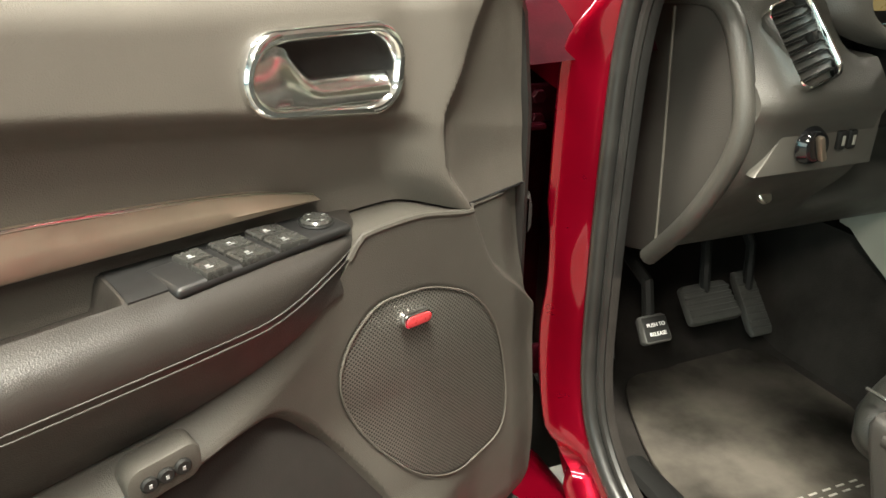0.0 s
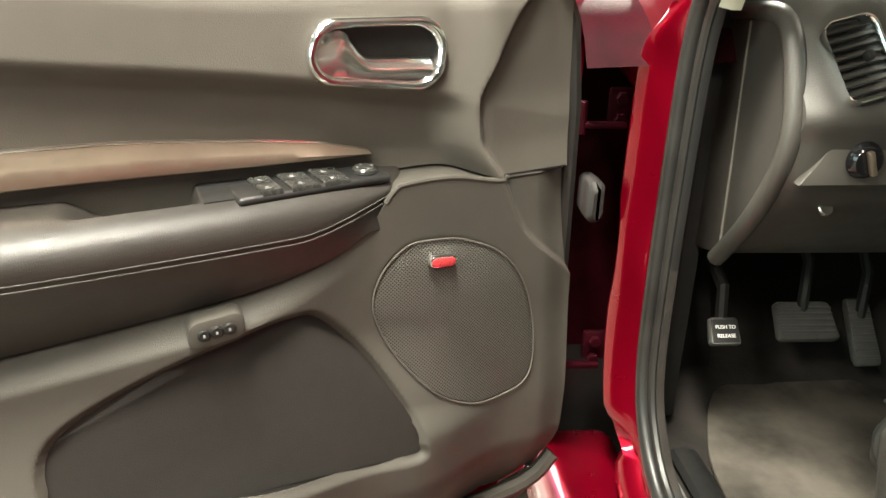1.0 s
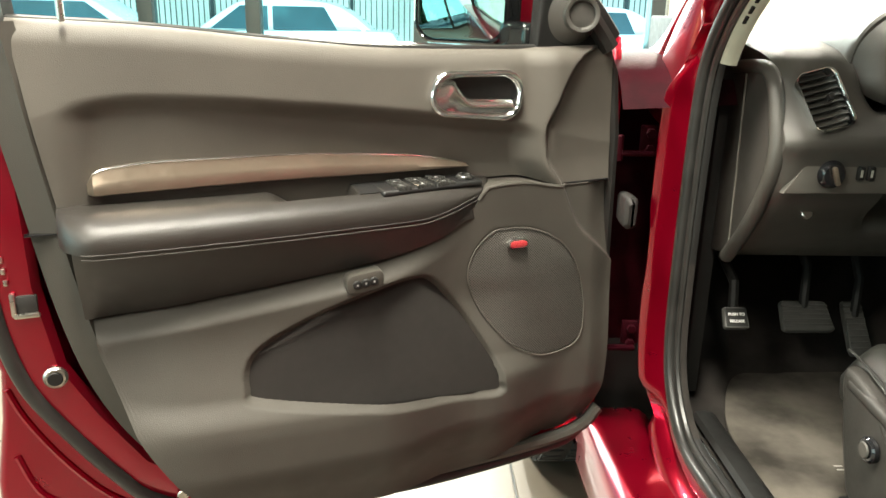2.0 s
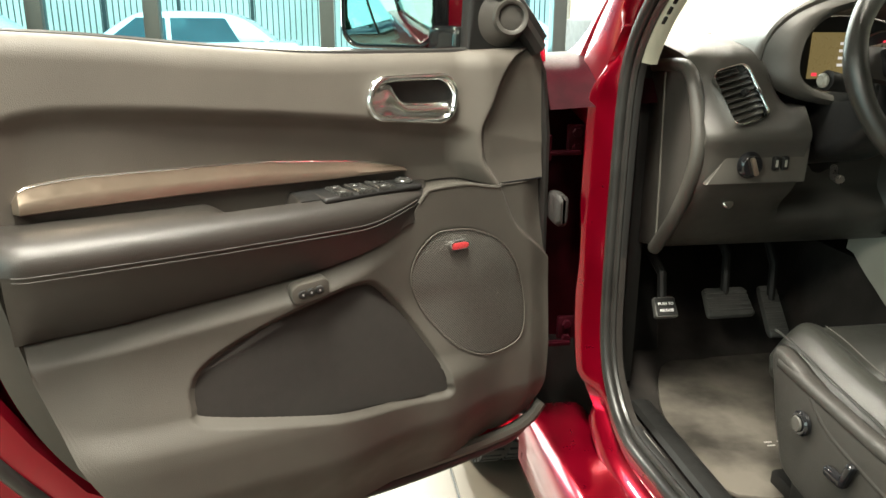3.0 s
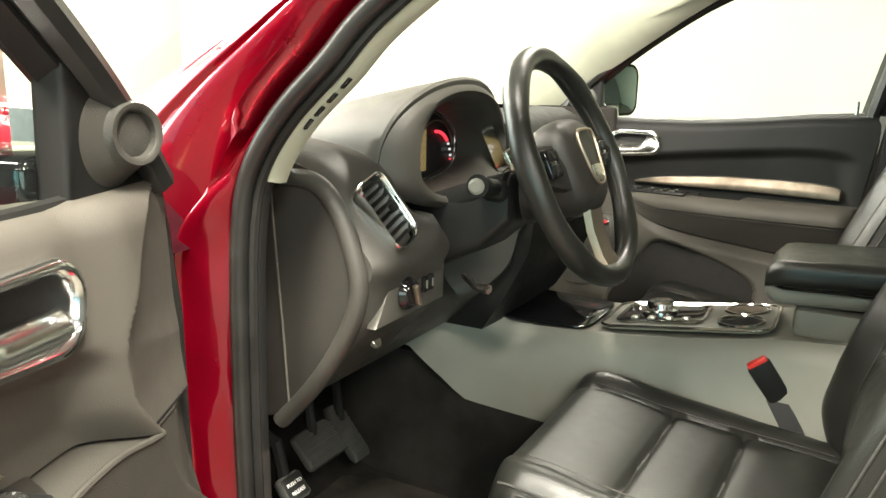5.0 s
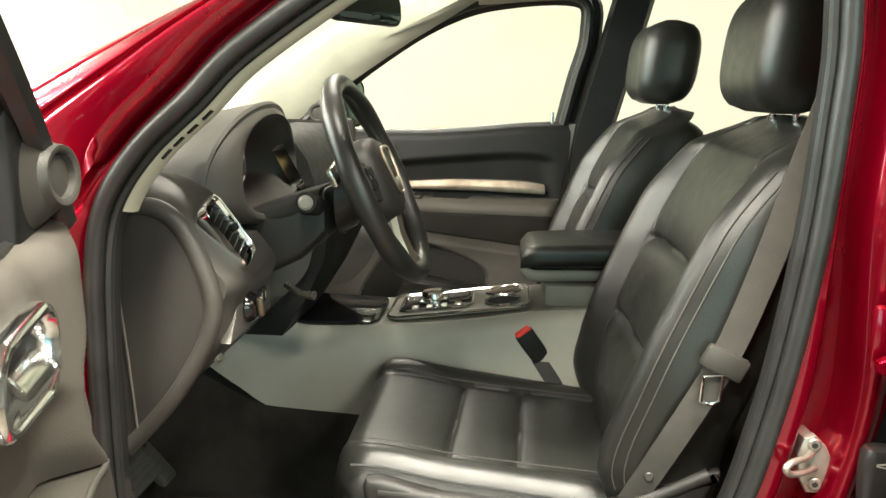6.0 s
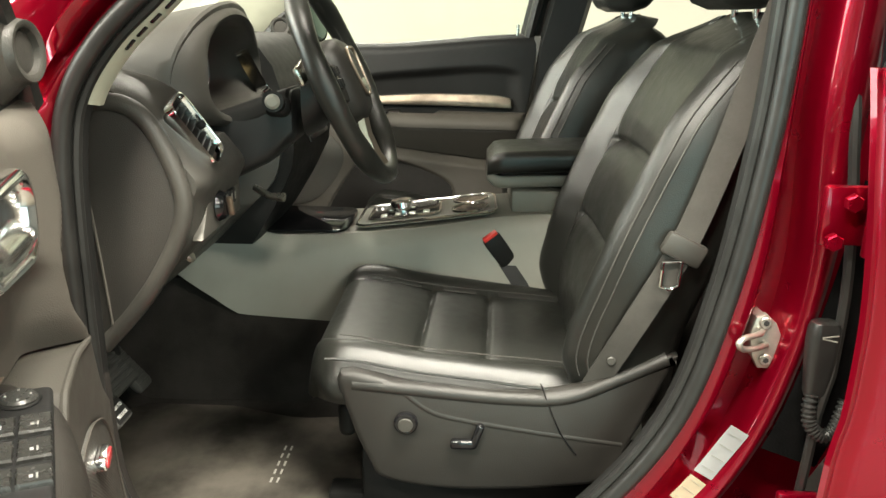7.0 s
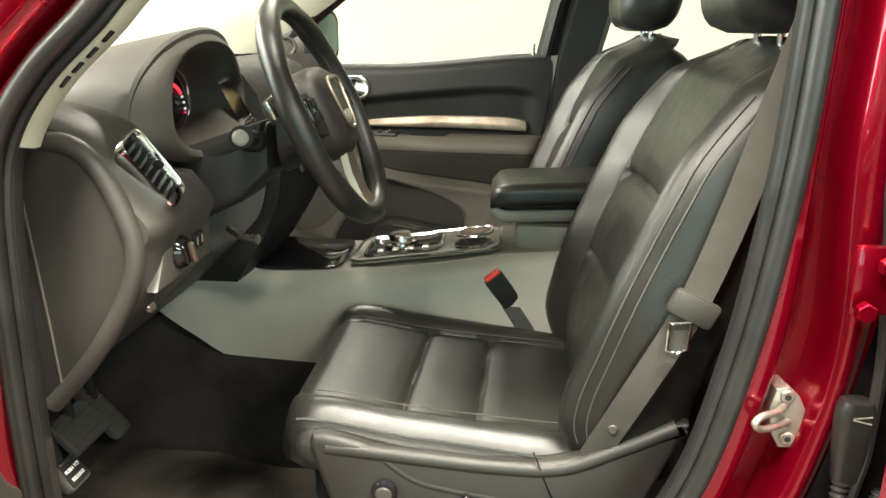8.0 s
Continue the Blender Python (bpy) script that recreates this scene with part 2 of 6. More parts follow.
def curve(pts, n, closed=False):
    """Catmull-Rom through points, n samples."""
    P = [Vector(p) if len(p) == 3 else Vector((*p, 0)) for p in pts]
    two = len(pts[0]) == 2
    m = len(P) if closed else len(P) - 1
    out = []
    for k in range(n):
        s = k / n * m if closed else k / (n - 1) * m
        i = min(int(s), m - 1)
        f = s - i
        g = (lambda j: P[j % len(P)]) if closed else (lambda j: P[max(0, min(j, len(P) - 1))])
        a, b, c, d = g(i - 1), g(i), g(i + 1), g(i + 2)
        v = 0.5 * (2 * b + (c - a) * f + (2 * a - 5 * b + 4 * c - d) * f * f + (3 * b - a - 3 * c + d) * f ** 3)
        out.append(Vector(v[:2]) if two else v)
    return out


def fn(pts):
    """A smooth function through (x, y) points with rising x."""
    xs = np.array([p[0] for p in pts], float)
    ys = np.array([p[1] for p in pts], float)
    h = np.diff(xs)
    d = np.diff(ys) / h
    sl = np.zeros(len(xs))
    sl[0], sl[-1] = d[0], d[-1]
    for i in range(1, len(xs) - 1):
        if d[i - 1] * d[i] > 0:
            sl[i] = 2 * d[i - 1] * d[i] / (d[i - 1] + d[i])

    def f(x):
        x = min(max(x, xs[0]), xs[-1])
        i = min(int(np.searchsorted(xs, x, "right")) - 1, len(h) - 1)
        t = (x - xs[i]) / h[i]
        return float((2 * t ** 3 - 3 * t * t + 1) * ys[i] + (t ** 3 - 2 * t * t + t) * h[i] * sl[i] + (3 * t * t - 2 * t ** 3) * ys[i + 1] + (t ** 3 - t * t) * h[i] * sl[i + 1])
    return f


def sm(a, b, x):
    t = min(max((x - a) / (b - a), 0), 1)
    return t * t * (3 - 2 * t)


def sdf(poly, x, y):
    """Signed distance to a polygon (inside below zero)."""
    inside, best = False, 1e9
    n = len(poly)
    for i in range(n):
        (ax, ay), (bx, by) = poly[i][:2], poly[(i + 1) % n][:2]
        if (ay > y) != (by > y) and x < (bx - ax) * (y - ay) / (by - ay) + ax:
            inside = not inside
        ex, ey = bx - ax, by - ay
        t = min(max(((x - ax) * ex + (y - ay) * ey) / (ex * ex + ey * ey + 1e-12), 0), 1)
        best = min(best, math.hypot(x - ax - t * ex, y - ay - t * ey))
    return -best if inside else best


def prism(outline, lo, hi, axis="y", bevel=0.003, seg=2, bm=None):
    """A plate from a 2D outline; axis is its thickness direction, lo..hi."""
    b = bmesh.new()

    def at(p, h):
        return {"y": (p[0], h, p[1]), "x": (h, p[0], p[1]), "z": (p[0], p[1], h)}[axis]
    v = [b.verts.new(at(p, lo)) for p in outline]
    f = b.faces.new(v)
    r = bmesh.ops.extrude_face_region(b, geom=[f])
    off = Vector(at((0, 0), hi)) - Vector(at((0, 0), lo))
    bmesh.ops.translate(b, vec=off, verts=[g for g in r["geom"] if isinstance(g, bmesh.types.BMVert)])
    if bevel:
        caps = [f for f in b.faces if len(f.verts) == len(outline)]
        es = {e for f in caps for e in f.edges}
        bmesh.ops.bevel(b, geom=list(es), offset=bevel, segments=seg, affect="EDGES", profile=0.5)
    if bm is None:
        return b
    me = bpy.data.meshes.new("tmp")
    b.to_mesh(me)
    b.free()
    bm.from_mesh(me)
    bpy.data.meshes.remove(me)
    return bm


def disc(r, depth, n=24, c=(0, 0, 0), m=None, bevel=0.0015, bm=None, r2=None):
    """A short cylinder along z, bevelled."""
    r2 = r if r2 is None else r2
    prof = [(0.001, 0), (r - bevel, 0), (r, bevel), (r2, depth - bevel), (r2 - bevel, depth), (0.001, depth)]
    mm = Matrix.Translation(c) @ (m or Matrix())
    rings = [[mm @ Vector((a * math.cos(2 * math.pi * k / n), a * math.sin(2 * math.pi * k / n), z)) for k in range(n)] for a, z in prof]
    return loft(rings, True, True, bm)


def rrect(w, h, r, n=6, c=(0, 0)):
    """A rounded rectangle outline."""
    out = []
    for cx, cy, a0 in ((w / 2 - r, h / 2 - r, 0), (-w / 2 + r, h / 2 - r, 90), (-w / 2 + r, -h / 2 + r, 180), (w / 2 - r, -h / 2 + r, 270)):
        for k in range(n + 1):
            a = radians(a0 + 90 * k / n)
            out.append((c[0] + cx + r * math.cos(a), c[1] + cy + r * math.sin(a)))
    return out

# ---------------------------------------------------------------- the showroom
HALL = dict(x0=-7.0, x1=4.6, y0=-7.0, y1=6.0, z1=3.6)


def slab(name, lo, hi, m, label, bevel=0.0, parent=None, kind="structure", category=""):
    s = [h - l for l, h in zip(lo, hi)]
    ob = part(name, box(*s, c=[(l + h) / 2 for l, h in zip(lo, hi)], bevel=bevel), m, parent, smooth=False)
    return tagged(ob, label, category, "", kind)


slab("floor", (-7, -7, -0.2), (4.6, 6, -0.006), M_FRAME, "dark grout bed under pale showroom floor tiles", category="floor")
slab("ceiling", (-7.2, -7.2, 3.6), (4.8, 6.2, 3.8), M_CEIL, "unseen showroom ceiling, greyed to limit bounced light", category="ceiling")
slab("wall_east", (4.6, -7.2, 0), (4.8, 6.2, 3.6), M_WALL, "plain cream painted showroom wall", category="wall")
slab("wall_south", (-7, -7.2, 0), (4.6, -7, 3.6), M_DARKWALL, "plain grey painted showroom wall", category="wall")
slab("wall_west", (-7.2, -7.2, 0), (-7, -6.97, 3.6), M_DARKWALL, "grey wall beside the side window", category="wall")
slab("wall_west_end", (-7.2, 0.8, 0), (-7, 6.2, 3.6), M_DARKWALL, "grey wall beside the side window", category="wall")
slab("wall_north", (1.0, 6, 0), (4.6, 6.2, 3.6), M_WALL, "cream painted wall beside the glass front", category="wall")
slab("ground", (-70, -70, -0.5), (70, 70, -0.21), M_CONCRETE, "pale concrete forecourt outside the glass front", category="ground")

# window wall: posts, rails and panes
front = empty("window_1", label="glass shopfront with dark steel posts and rails", category="window", kind="structure")
POSTS = (-6.9, -5.3, -3.7, -2.75, -1.25, -0.35, 0.9)
for px in POSTS:
    part("post", box(0.13, 0.16, 3.6, (px, 6.08, 1.8), 0.006), M_FRAME, front)
for z, h in ((0.06, 0.12), (2.6, 0.1), (3.5, 0.2)):
    part("rail", box(7.8, 0.12, h, (-3.0, 6.08, z), 0.006), M_FRAME, front)
for a, b in zip(POSTS, POSTS[1:]):
    ob = part("pane", box(b - a - 0.13, 0.012, 3.3, ((a + b) / 2, 6.08, 1.77), 0), M_SHOPGLASS, front, smooth=False)
    ob.visible_shadow = False

side_front = empty("window_2", label="glass side front with dark steel posts and rails", category="window", kind="structure")
WEST = (-6.9, -5.0, -3.1, -1.2, 0.7)
for py in WEST:
    part("post", box(0.16, 0.13, 3.6, (-7.08, py, 1.8), 0.006), M_FRAME, side_front)
for z, h in ((0.06, 0.12), (2.6, 0.1), (3.5, 0.2)):
    part("rail", box(0.12, 7.7, h, (-7.08, -3.1, z), 0.006), M_FRAME, side_front)
for a, b in zip(WEST, WEST[1:]):
    ob = part("pane", box(0.012, b - a - 0.13, 3.3, (-7.08, (a + b) / 2, 1.77), 0), M_SHOPGLASS, side_front, smooth=False)
    ob.visible_shadow = False


# ---------------------------------------------------------------- outside the glass
def parked_car(m, paint, label):
    c = empty("parked_car", m, label, "car", "cars parked outside")
    low = [(-2.25, 0.30), (-2.30, 0.62), (-2.10, 0.82), (-1.1, 0.93), (1.75, 0.98), (2.25, 0.90), (2.30, 0.45), (2.20, 0.28)]
    up = [(-1.15, 0.92), (-0.45, 1.38), (0.0, 1.46), (0.9, 1.45), (1.4, 1.32), (1.85, 0.98)]
    part("body", prism([tuple(p) for p in curve(low, 40, True)], -0.88, 0.88, "y", 0.08, 4), paint, c)
    cab = [tuple(p) for p in curve(up, 24)]
    part("cabin", prism(cab, -0.70, 0.70, "y", 0.10, 4), paint, c)
    for s in (-1, 1):
        for x0, x1 in ((-0.75, 0.12), (0.20, 1.28)):
            w = [(x0 - 0.1 if x0 < 0 else x0, 0.98), (x0 + 0.42 if x0 < 0 else x0, 1.36), (x1 - (0.0 if x0 < 0 else 0.22), 1.36), (x1, 0.98)]
            part("side_window", prism(w, s * 0.69 - 0.012 + s * 0.012, s * 0.69 + 0.012 + s * 0.012, "y", 0), M_CARGLASS, c, "dark side window", smooth=False)
        for x in (-1.4, 1.4):
            wm = Matrix.Translation((x, s * 0.80, 0.33)) @ pose(0, 0, 0, 90, 0, 0)
            w = part("wheel", disc(0.33, 0.2, 28, m=wm @ Matrix.Translation((0, 0, -0.1)), bevel=0.03), M_TYRE, c)
            part("hub", disc(0.21, 0.21, 24, m=wm @ Matrix.Translation((0, 0, -0.105)), bevel=0.01), M_STEEL, w)
    return c


pc = parked_car(Matrix.Translation((-3.9, 13.0, -0.21)), M_CARWHITE, "white saloon car parked outside the glass front")
parked_car(Matrix.Translation((-7.6, 14.2, -0.21)) @ pose(0, 0, 0, 0, 0, 180), M_CARWHITE, "white hatchback parked behind another car")
parked_car(Matrix.Translation((1.4, 14.0, -0.21)) @ pose(0, 0, 0, 0, 0, 8), M_CARWHITE, "white car parked beyond the far posts")
fence = empty("fence", label="dark steel bar fence behind the parked cars", category="fence")
for k in range(13):
    part("fence_post", box(0.08, 0.08, 2.4, (-14 + 1.6 * k, 17.5, 1.0), 0.01), M_FRAME, fence)
for z in (0.1, 2.1):
    part("fence_rail", box(19.4, 0.05, 0.06, (-4.4, 17.5, z), 0.01), M_FRAME, fence)
for k in range(150):
    part("fence_bar", box(0.022, 0.022, 2.2, (-14 + 0.128 * k, 17.5, 1.05), 0), M_FRAME, fence, smooth=False)
slab("backdrop", (-30, 24, -0.3), (25, 24.5, 5.5), M_BRICKISH, "pale rendered building behind the fence", category="building")
sg = empty("sign_board", label="red sign board on a post outside", category="sign")
part("sign_post", box(0.08, 0.08, 2.6, (-0.15, 12.0, 1.1), 0.01), M_FRAME, sg)
part("board", box(0.35, 0.05, 0.55, (-0.15, 11.95, 1.75), 0.02), M_SIGN, sg)
for z in (1.85, 1.75, 1.65):
    part("print_bar", box(0.20, 0.004, 0.04, (-0.15, 11.922, z), 0), M_WHITE, sg, smooth=False)


def shrub_mesh(seed, n, sx, sy, sz):
    rnd = random.Random(seed)
    b = bmesh.new()
    for _ in range(n):
        while True:
            v = Vector((rnd.uniform(-1, 1), rnd.uniform(-1, 1), rnd.uniform(-1, 1)))
            if 0.35 < v.length < 1:
                break
        lump = 0.85 + 0.3 * noise.noise(v * 2.3)
        c = Vector((v.x * sx * lump, v.y * sy * lump, sz * (1 + v.z * lump)))
        s = rnd.uniform(0.08, 0.16)
        r = Euler((rnd.uniform(-1, 1), rnd.uniform(-1, 1), rnd.uniform(0, 6.3))).to_matrix()
        q = [b.verts.new(c + r @ Vector(p)) for p in ((0, -s, 0), (s * 0.5, 0, s * 0.12), (0, s, 0), (-s * 0.5, 0, s * 0.12))]
        b.faces.new(q)
    return b


hedge = empty("hedge", label="clipped green hedge outside the side glass", category="hedge", kind="stuff")
for k in range(6):
    part("foliage", shrub_mesh(k, 7500, 0.75, 1.35, 2.9), M_LEAF, hedge, smooth=False).matrix_local = Matrix.Translation((-10.2, -9.6 + 2.1 * k, -0.25))

# ---------------------------------------------------------------- the car: body shell
CX0, CX1 = -0.78, -0.745  # side plane of the door opening, front and rear


def side_x(y):
    return CX0 + (CX1 - CX0) * min(max((0.12 - y) / 0.87, 0), 1.3)


OPENING = [(0.00, 0.49), (0.08, 0.55), (0.118, 0.64), (0.127, 0.80), (0.125, 1.0), (0.118, 1.11), (0.10, 1.18), (0.055, 1.245), (-0.01, 1.305), (-0.08, 1.37), (-0.25, 1.48),
           (-0.42, 1.555), (-0.62, 1.57), (-0.735, 1.52), (-0.757, 1.40), (-0.757, 1.29), (-0.748, 1.13), (-0.72, 0.93), (-0.67, 0.75), (-0.57, 0.605), (-0.45, 0.515), (-0.30, 0.487), (-0.12, 0.482)]
ring0 = curve(OPENING, 168, True)


def outward(i, ring=ring0):
    d = ring[(i + 1) % len(ring)] - ring[i - 1]
    d.normalize()
    return Vector((d.y, -d.x))


def around(off, dx):
    out = []
    for i, p in enumerate(ring0):
        q = p + outward(i) * off
        out.append(Vector((side_x(p.x) + dx, q.x, q.y)))
    return out


# sections of the painted frame (offset from the seal, depth): hinge pillar, centre pillar, and roof and sill
SEC_F = ((-0.004, 0.016), (-0.002, 0.006), (0.014, 0.0), (0.026, -0.014), (0.050, -0.034), (0.068, -0.048), (0.074, -0.048), (0.079, -0.036), (0.084, 0.050), (0.125, 0.066), (0.20, 0.066), (0.27, 0.066))
SEC_B = ((-0.004, 0.016), (-0.002, 0.006), (0.016, 0.002), (0.036, -0.004), (0.042, 0.002), (0.047, 0.058), (0.094, 0.062), (0.101, -0.004), (0.112, -0.012), (0.126, -0.004), (0.136, 0.075), (0.28, 0.085))
SEC_U = ((-0.004, 0.016), (-0.002, 0.006), (0.010, 0.002), (0.020, -0.004), (0.024, 0.002), (0.027, 0.045), (0.050, 0.048), (0.056, -0.008), (0.080, -0.020), (0.108, -0.012), (0.116, 0.075), (0.28, 0.085))
SEC_T = ((-0.004, 0.016), (-0.002, 0.006), (0.016, 0.002), (0.036, -0.010), (0.044, -0.008), (0.052, 0.016), (0.064, 0.016), (0.072, -0.022), (0.104, -0.032), (0.112, -0.028), (0.119, -0.006), (0.138, -0.006))


def frame_rings():
    rings = []
    for i, p in enumerate(ring0):
        f = sm(0.0, 0.09, p.x) * sm(1.24, 1.10, p.y) * sm(0.52, 0.58, p.y)
        b = sm(-0.52, -0.68, p.x) * sm(1.56, 1.50, p.y)
        o = outward(i)
        ring = []
        for k in range(12):
            up = sm(0.90, 1.22, p.y)
            rear = [SEC_B[k][j] * (1 - up) + SEC_U[k][j] * up for j in (0, 1)]
            off = SEC_F[k][0] * f + rear[0] * b + SEC_T[k][0] * (1 - f - b)
            dx = SEC_F[k][1] * f + rear[1] * b + SEC_T[k][1] * (1 - f - b)
            if 4 <= k <= 6:  # the hinge pillar face narrows at mid height
                off -= 0.014 * f * sm(0.88, 0.84, p.y) * sm(0.70, 0.78, p.y)
            off *= 1 - 0.60 * sm(1.06, 1.18, p.y) * sm(-0.5, -0.2, p.x)
            if b > 0:  # the rear valley runs out into the sill
                dx *= 1 - 0.8 * b * sm(0.78, 0.66, p.y) * (5 <= k <= 6)
            q = p + o * off
            ring.append((side_x(p.x) + dx, q.x, q.y))
        rings.append(ring)
    return rings


car = empty("car", label="dark red metallic family car with its driver's door open", category="car")
# painted frame round the opening: stepped flange from the seal to the outer skin
part("door_frame", loft(frame_rings(), False, False, loop=True), M_RED, car, "dark red painted door frame with stepped flange", angle=75)
part("door_seal", tube(around(0.004, -0.006), 0.0120, 10, closed=True), M_RUBBER, car, "black rubber door seal")
part("seal_lip", tube(around(-0.010, 0.004), 0.007, 8, closed=True), M_RUBBER, car, "black rubber seal lip")
# inner trim lining behind the seal, from windscreen pillar round to the sill
slim = [list(r) for r in zip(*[around(o, d) for o, d in ((-0.006, 0.0), (-0.014, 0.006), (-0.018, 0.012), (-0.018, 0.019))])]
lining = [list(r) for r in zip(*[around(o, d) for o, d in ((-0.006, 0.0), (-0.017, 0.010), (-0.024, 0.022), (-0.024, 0.034))])]
part("kick_panel", loft(slim[0:23], False, False), M_CARPET, car, "black kick panel")
part("pillar_lining", loft(slim[22:44], False, False), M_DARK, car, "dark grey hinge pillar lining")
part("pillar_lining", loft(lining[43:96], False, False), M_BEIGE, car, "light beige windscreen pillar lining")
part("pillar_lining", loft(slim[95:] + slim[:1], False, False), M_DARK, car, "black centre pillar lining")


def sheet(fun, nu, nv):
    return loft([[fun(i / (nu - 1), j / (nv - 1)) for j in range(nv)] for i in range(nu)], False, False)


# hinges and cable grommet on the hinge pillar
# their dark red stands for the shade between door and pillar
for z in (1.01, 0.60):
    h = part("hinge_leaf", box(0.075, 0.012, 0.052, (-0.805, 0.262, z), 0.004, 2), M_RED_SHADED, car, "door hinge, its red darkened for shade in the gap")
    part("hinge_arm", box(0.085, 0.016, 0.009, (-0.862, 0.238, z - 0.026), 0.003, 2), M_RED_SHADED, h)
    part("hinge_pin", disc(0.007, 0.050, 16, (-0.888, 0.236, z - 0.040)), M_RED_SHADED, h)
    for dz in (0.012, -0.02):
        part("bolt", disc(0.010, 0.010, 6, m=Matrix.Translation((-0.826, 0.252, z + dz)) @ pose(0, 0, 0, 90, 0, 0)), M_RED_SHADED, h)
gm = part("cable_grommet", loft([[(-0.862 + p[0], y + 0.030, 0.872 + p[1]) for p in rrect(a * 0.50, c * 0.66, 0.010, 4)] for y, a, c in ((0.24, 0.05, 0.09), (0.21, 0.05, 0.10), (0.20, 0.044, 0.092), (0.195, 0.05, 0.10), (0.185, 0.044, 0.092), (0.18, 0.05, 0.098), (0.165, 0.03, 0.07))]), M_HOLE, car, "dark rubber cable grommet")
for z in (0.745, 0.52):
    part("pillar_bolt", disc(0.011, 0.010, 18, m=Matrix.Translation((-0.758, 0.245, z)) @ pose(0, 0, 0, 0, -90, 0), bevel=0.003), M_RED, car)
# front wing with wheel arch
arch = [(0.82 + 0.46 * math.cos(radians(a)), 0.40 + 0.46 * math.sin(radians(a))) for a in range(195, -16, -10)]
wing = [(0.262, 0.30), (0.50, 0.28)] + arch + [(1.55, 0.30), (1.75, 0.45), (1.78, 0.95), (1.2, 1.08), (0.62, 1.15), (0.30, 1.20), (0.262, 1.1)]
part("front_wing", prism(wing, -0.905, -0.885, "x", 0.006), M_RED, car, "dark red front wing with wheel arch")
liner = [[(x, 0.82 + 0.45 * math.cos(radians(a)), 0.40 + 0.45 * math.sin(radians(a))) for x in (-0.89, -0.55)] for a in range(200, -21, -10)]
part("arch_liner", loft(liner, False, False), M_DARK, car)
part("bonnet", sheet(lambda a, b: (-0.88 + 1.76 * a, 0.66 + 1.15 * b, 1.17 - 0.13 * b * b - 0.05 * (2 * a - 1) ** 2), 16, 10), M_RED, car)
# both panels carry the cavity's shade in their colour; the second is added
part("wing_top", sheet(lambda a, b: (-0.905 + 0.25 * a, 0.175 + 0.54 * b, 1.176 - 0.030 * b + 0.014 * a - 0.10 * (1 - b) ** 9), 6, 22), M_RED_SHADED, car, "panel closing the wing, its red darkened for shade")
part("wing_closing_panel", box(0.22, 0.02, 0.70, (-0.79, 0.40, 0.80), 0.005), M_RED_SHADED, car, "added panel hiding the wing cavity, its red darkened for shade")
part("inner_wing", box(0.03, 0.5, 0.75, (-0.70, 0.46, 0.86), 0.005), M_DARK, car)
# rocker below the opening
part("rocker", box(0.16, 1.75, 0.17, (-0.83, -0.55, 0.315), 0.04, 4), M_RED, car, "dark red painted rocker panel")
# roof and far side
part("roof", sheet(lambda a, b: (-0.72 + 1.44 * a, -0.30 - 2.3 * b, 1.60 + 0.09 * math.sin(math.pi * a) + 0.03 * math.sin(math.pi * b)), 14, 12), M_BEIGE, car, "light beige headliner")
part("roof_skin", sheet(lambda a, b: (-0.74 + 1.48 * a, -0.26 - 2.4 * b, 1.635 + 0.10 * math.sin(math.pi * a) + 0.03 * math.sin(math.pi * b)), 14, 12), M_RED, car, "dark red painted roof")
far_pillar = [((0.70, 0.50, 1.235), (0.76, 0.30, 1.20)), ((0.685, 0.33, 1.355), (0.74, 0.13, 1.325)), ((0.665, 0.13, 1.48), (0.715, -0.07, 1.455)), ((0.64, -0.20, 1.61), (0.68, -0.32, 1.60))]
rings = []
for a, b in far_pillar:
    a, b = Vector(a), Vector(b)
    n = Vector((0.045, 0.02, 0.03))
    rings.append([a, a.lerp(b, 0.5) - n * 0.4, b, b + n, a.lerp(b, 0.5) + n * 1.3, a + n])
part("windscreen_pillar", loft(rings), M_BEIGE, car, "light beige windscreen pillar lining")
near_pillar = [((-0.70, 0.40, 1.185), (-0.755, 0.15, 1.20)), ((-0.69, 0.29, 1.262), (-0.74, 0.05, 1.285)), ((-0.665, 0.06, 1.40), (-0.72, -0.14, 1.40)), ((-0.63, -0.24, 1.54), (-0.69, -0.34, 1.53))]
rings = []
for a, b in near_pillar:
    a, b = Vector(a), Vector(b)
    rings.append([a, b, b + Vector((-0.012, 0.02, 0.0)), a + Vector((-0.02, 0.015, 0.0))])
part("windscreen_pillar", loft(rings), M_BEIGE, car, "light beige windscreen pillar lining")
# painted outer pillar: a skin from the door frame to the windscreen edge, with one pressed groove
edge = [(0.70, 1.140), (0.56, 1.180), (0.43, 1.228), (0.33, 1.270), (0.23, 1.316), (0.12, 1.368), (-0.02, 1.432), (-0.20, 1.510), (-0.40, 1.575)]
rings = []
for k, (y, z) in enumerate(curve(edge, 46)):
    i = 30 + 50 * k / 45
    p, o = ring0[int(i)].lerp(ring0[int(i) + 1], i % 1), outward(int(i)).lerp(outward(int(i) + 1), i % 1)
    p = p + o * 0.036
    foot, top = Vector((side_x(p.x) - 0.016, p.x, p.y)), Vector((-0.735 + 0.05 * sm(0.20, -0.40, y), y, z))
    row = []
    for v in [j / 48 for j in range(49)]:
        q = foot.lerp(top, v)
        q.x -= 0.040 * math.sin(math.pi * v) ** 0.8 - 0.008 * math.exp(-((v - 0.42) / 0.035) ** 2) - 0.006 * math.exp(-((v - 0.74) / 0.03) ** 2)
        row.append(q)
    row += [top + Vector((0.010, 0.004, -0.006)), top + Vector((0.030, 0.006, -0.016))]
    rings.append(row)
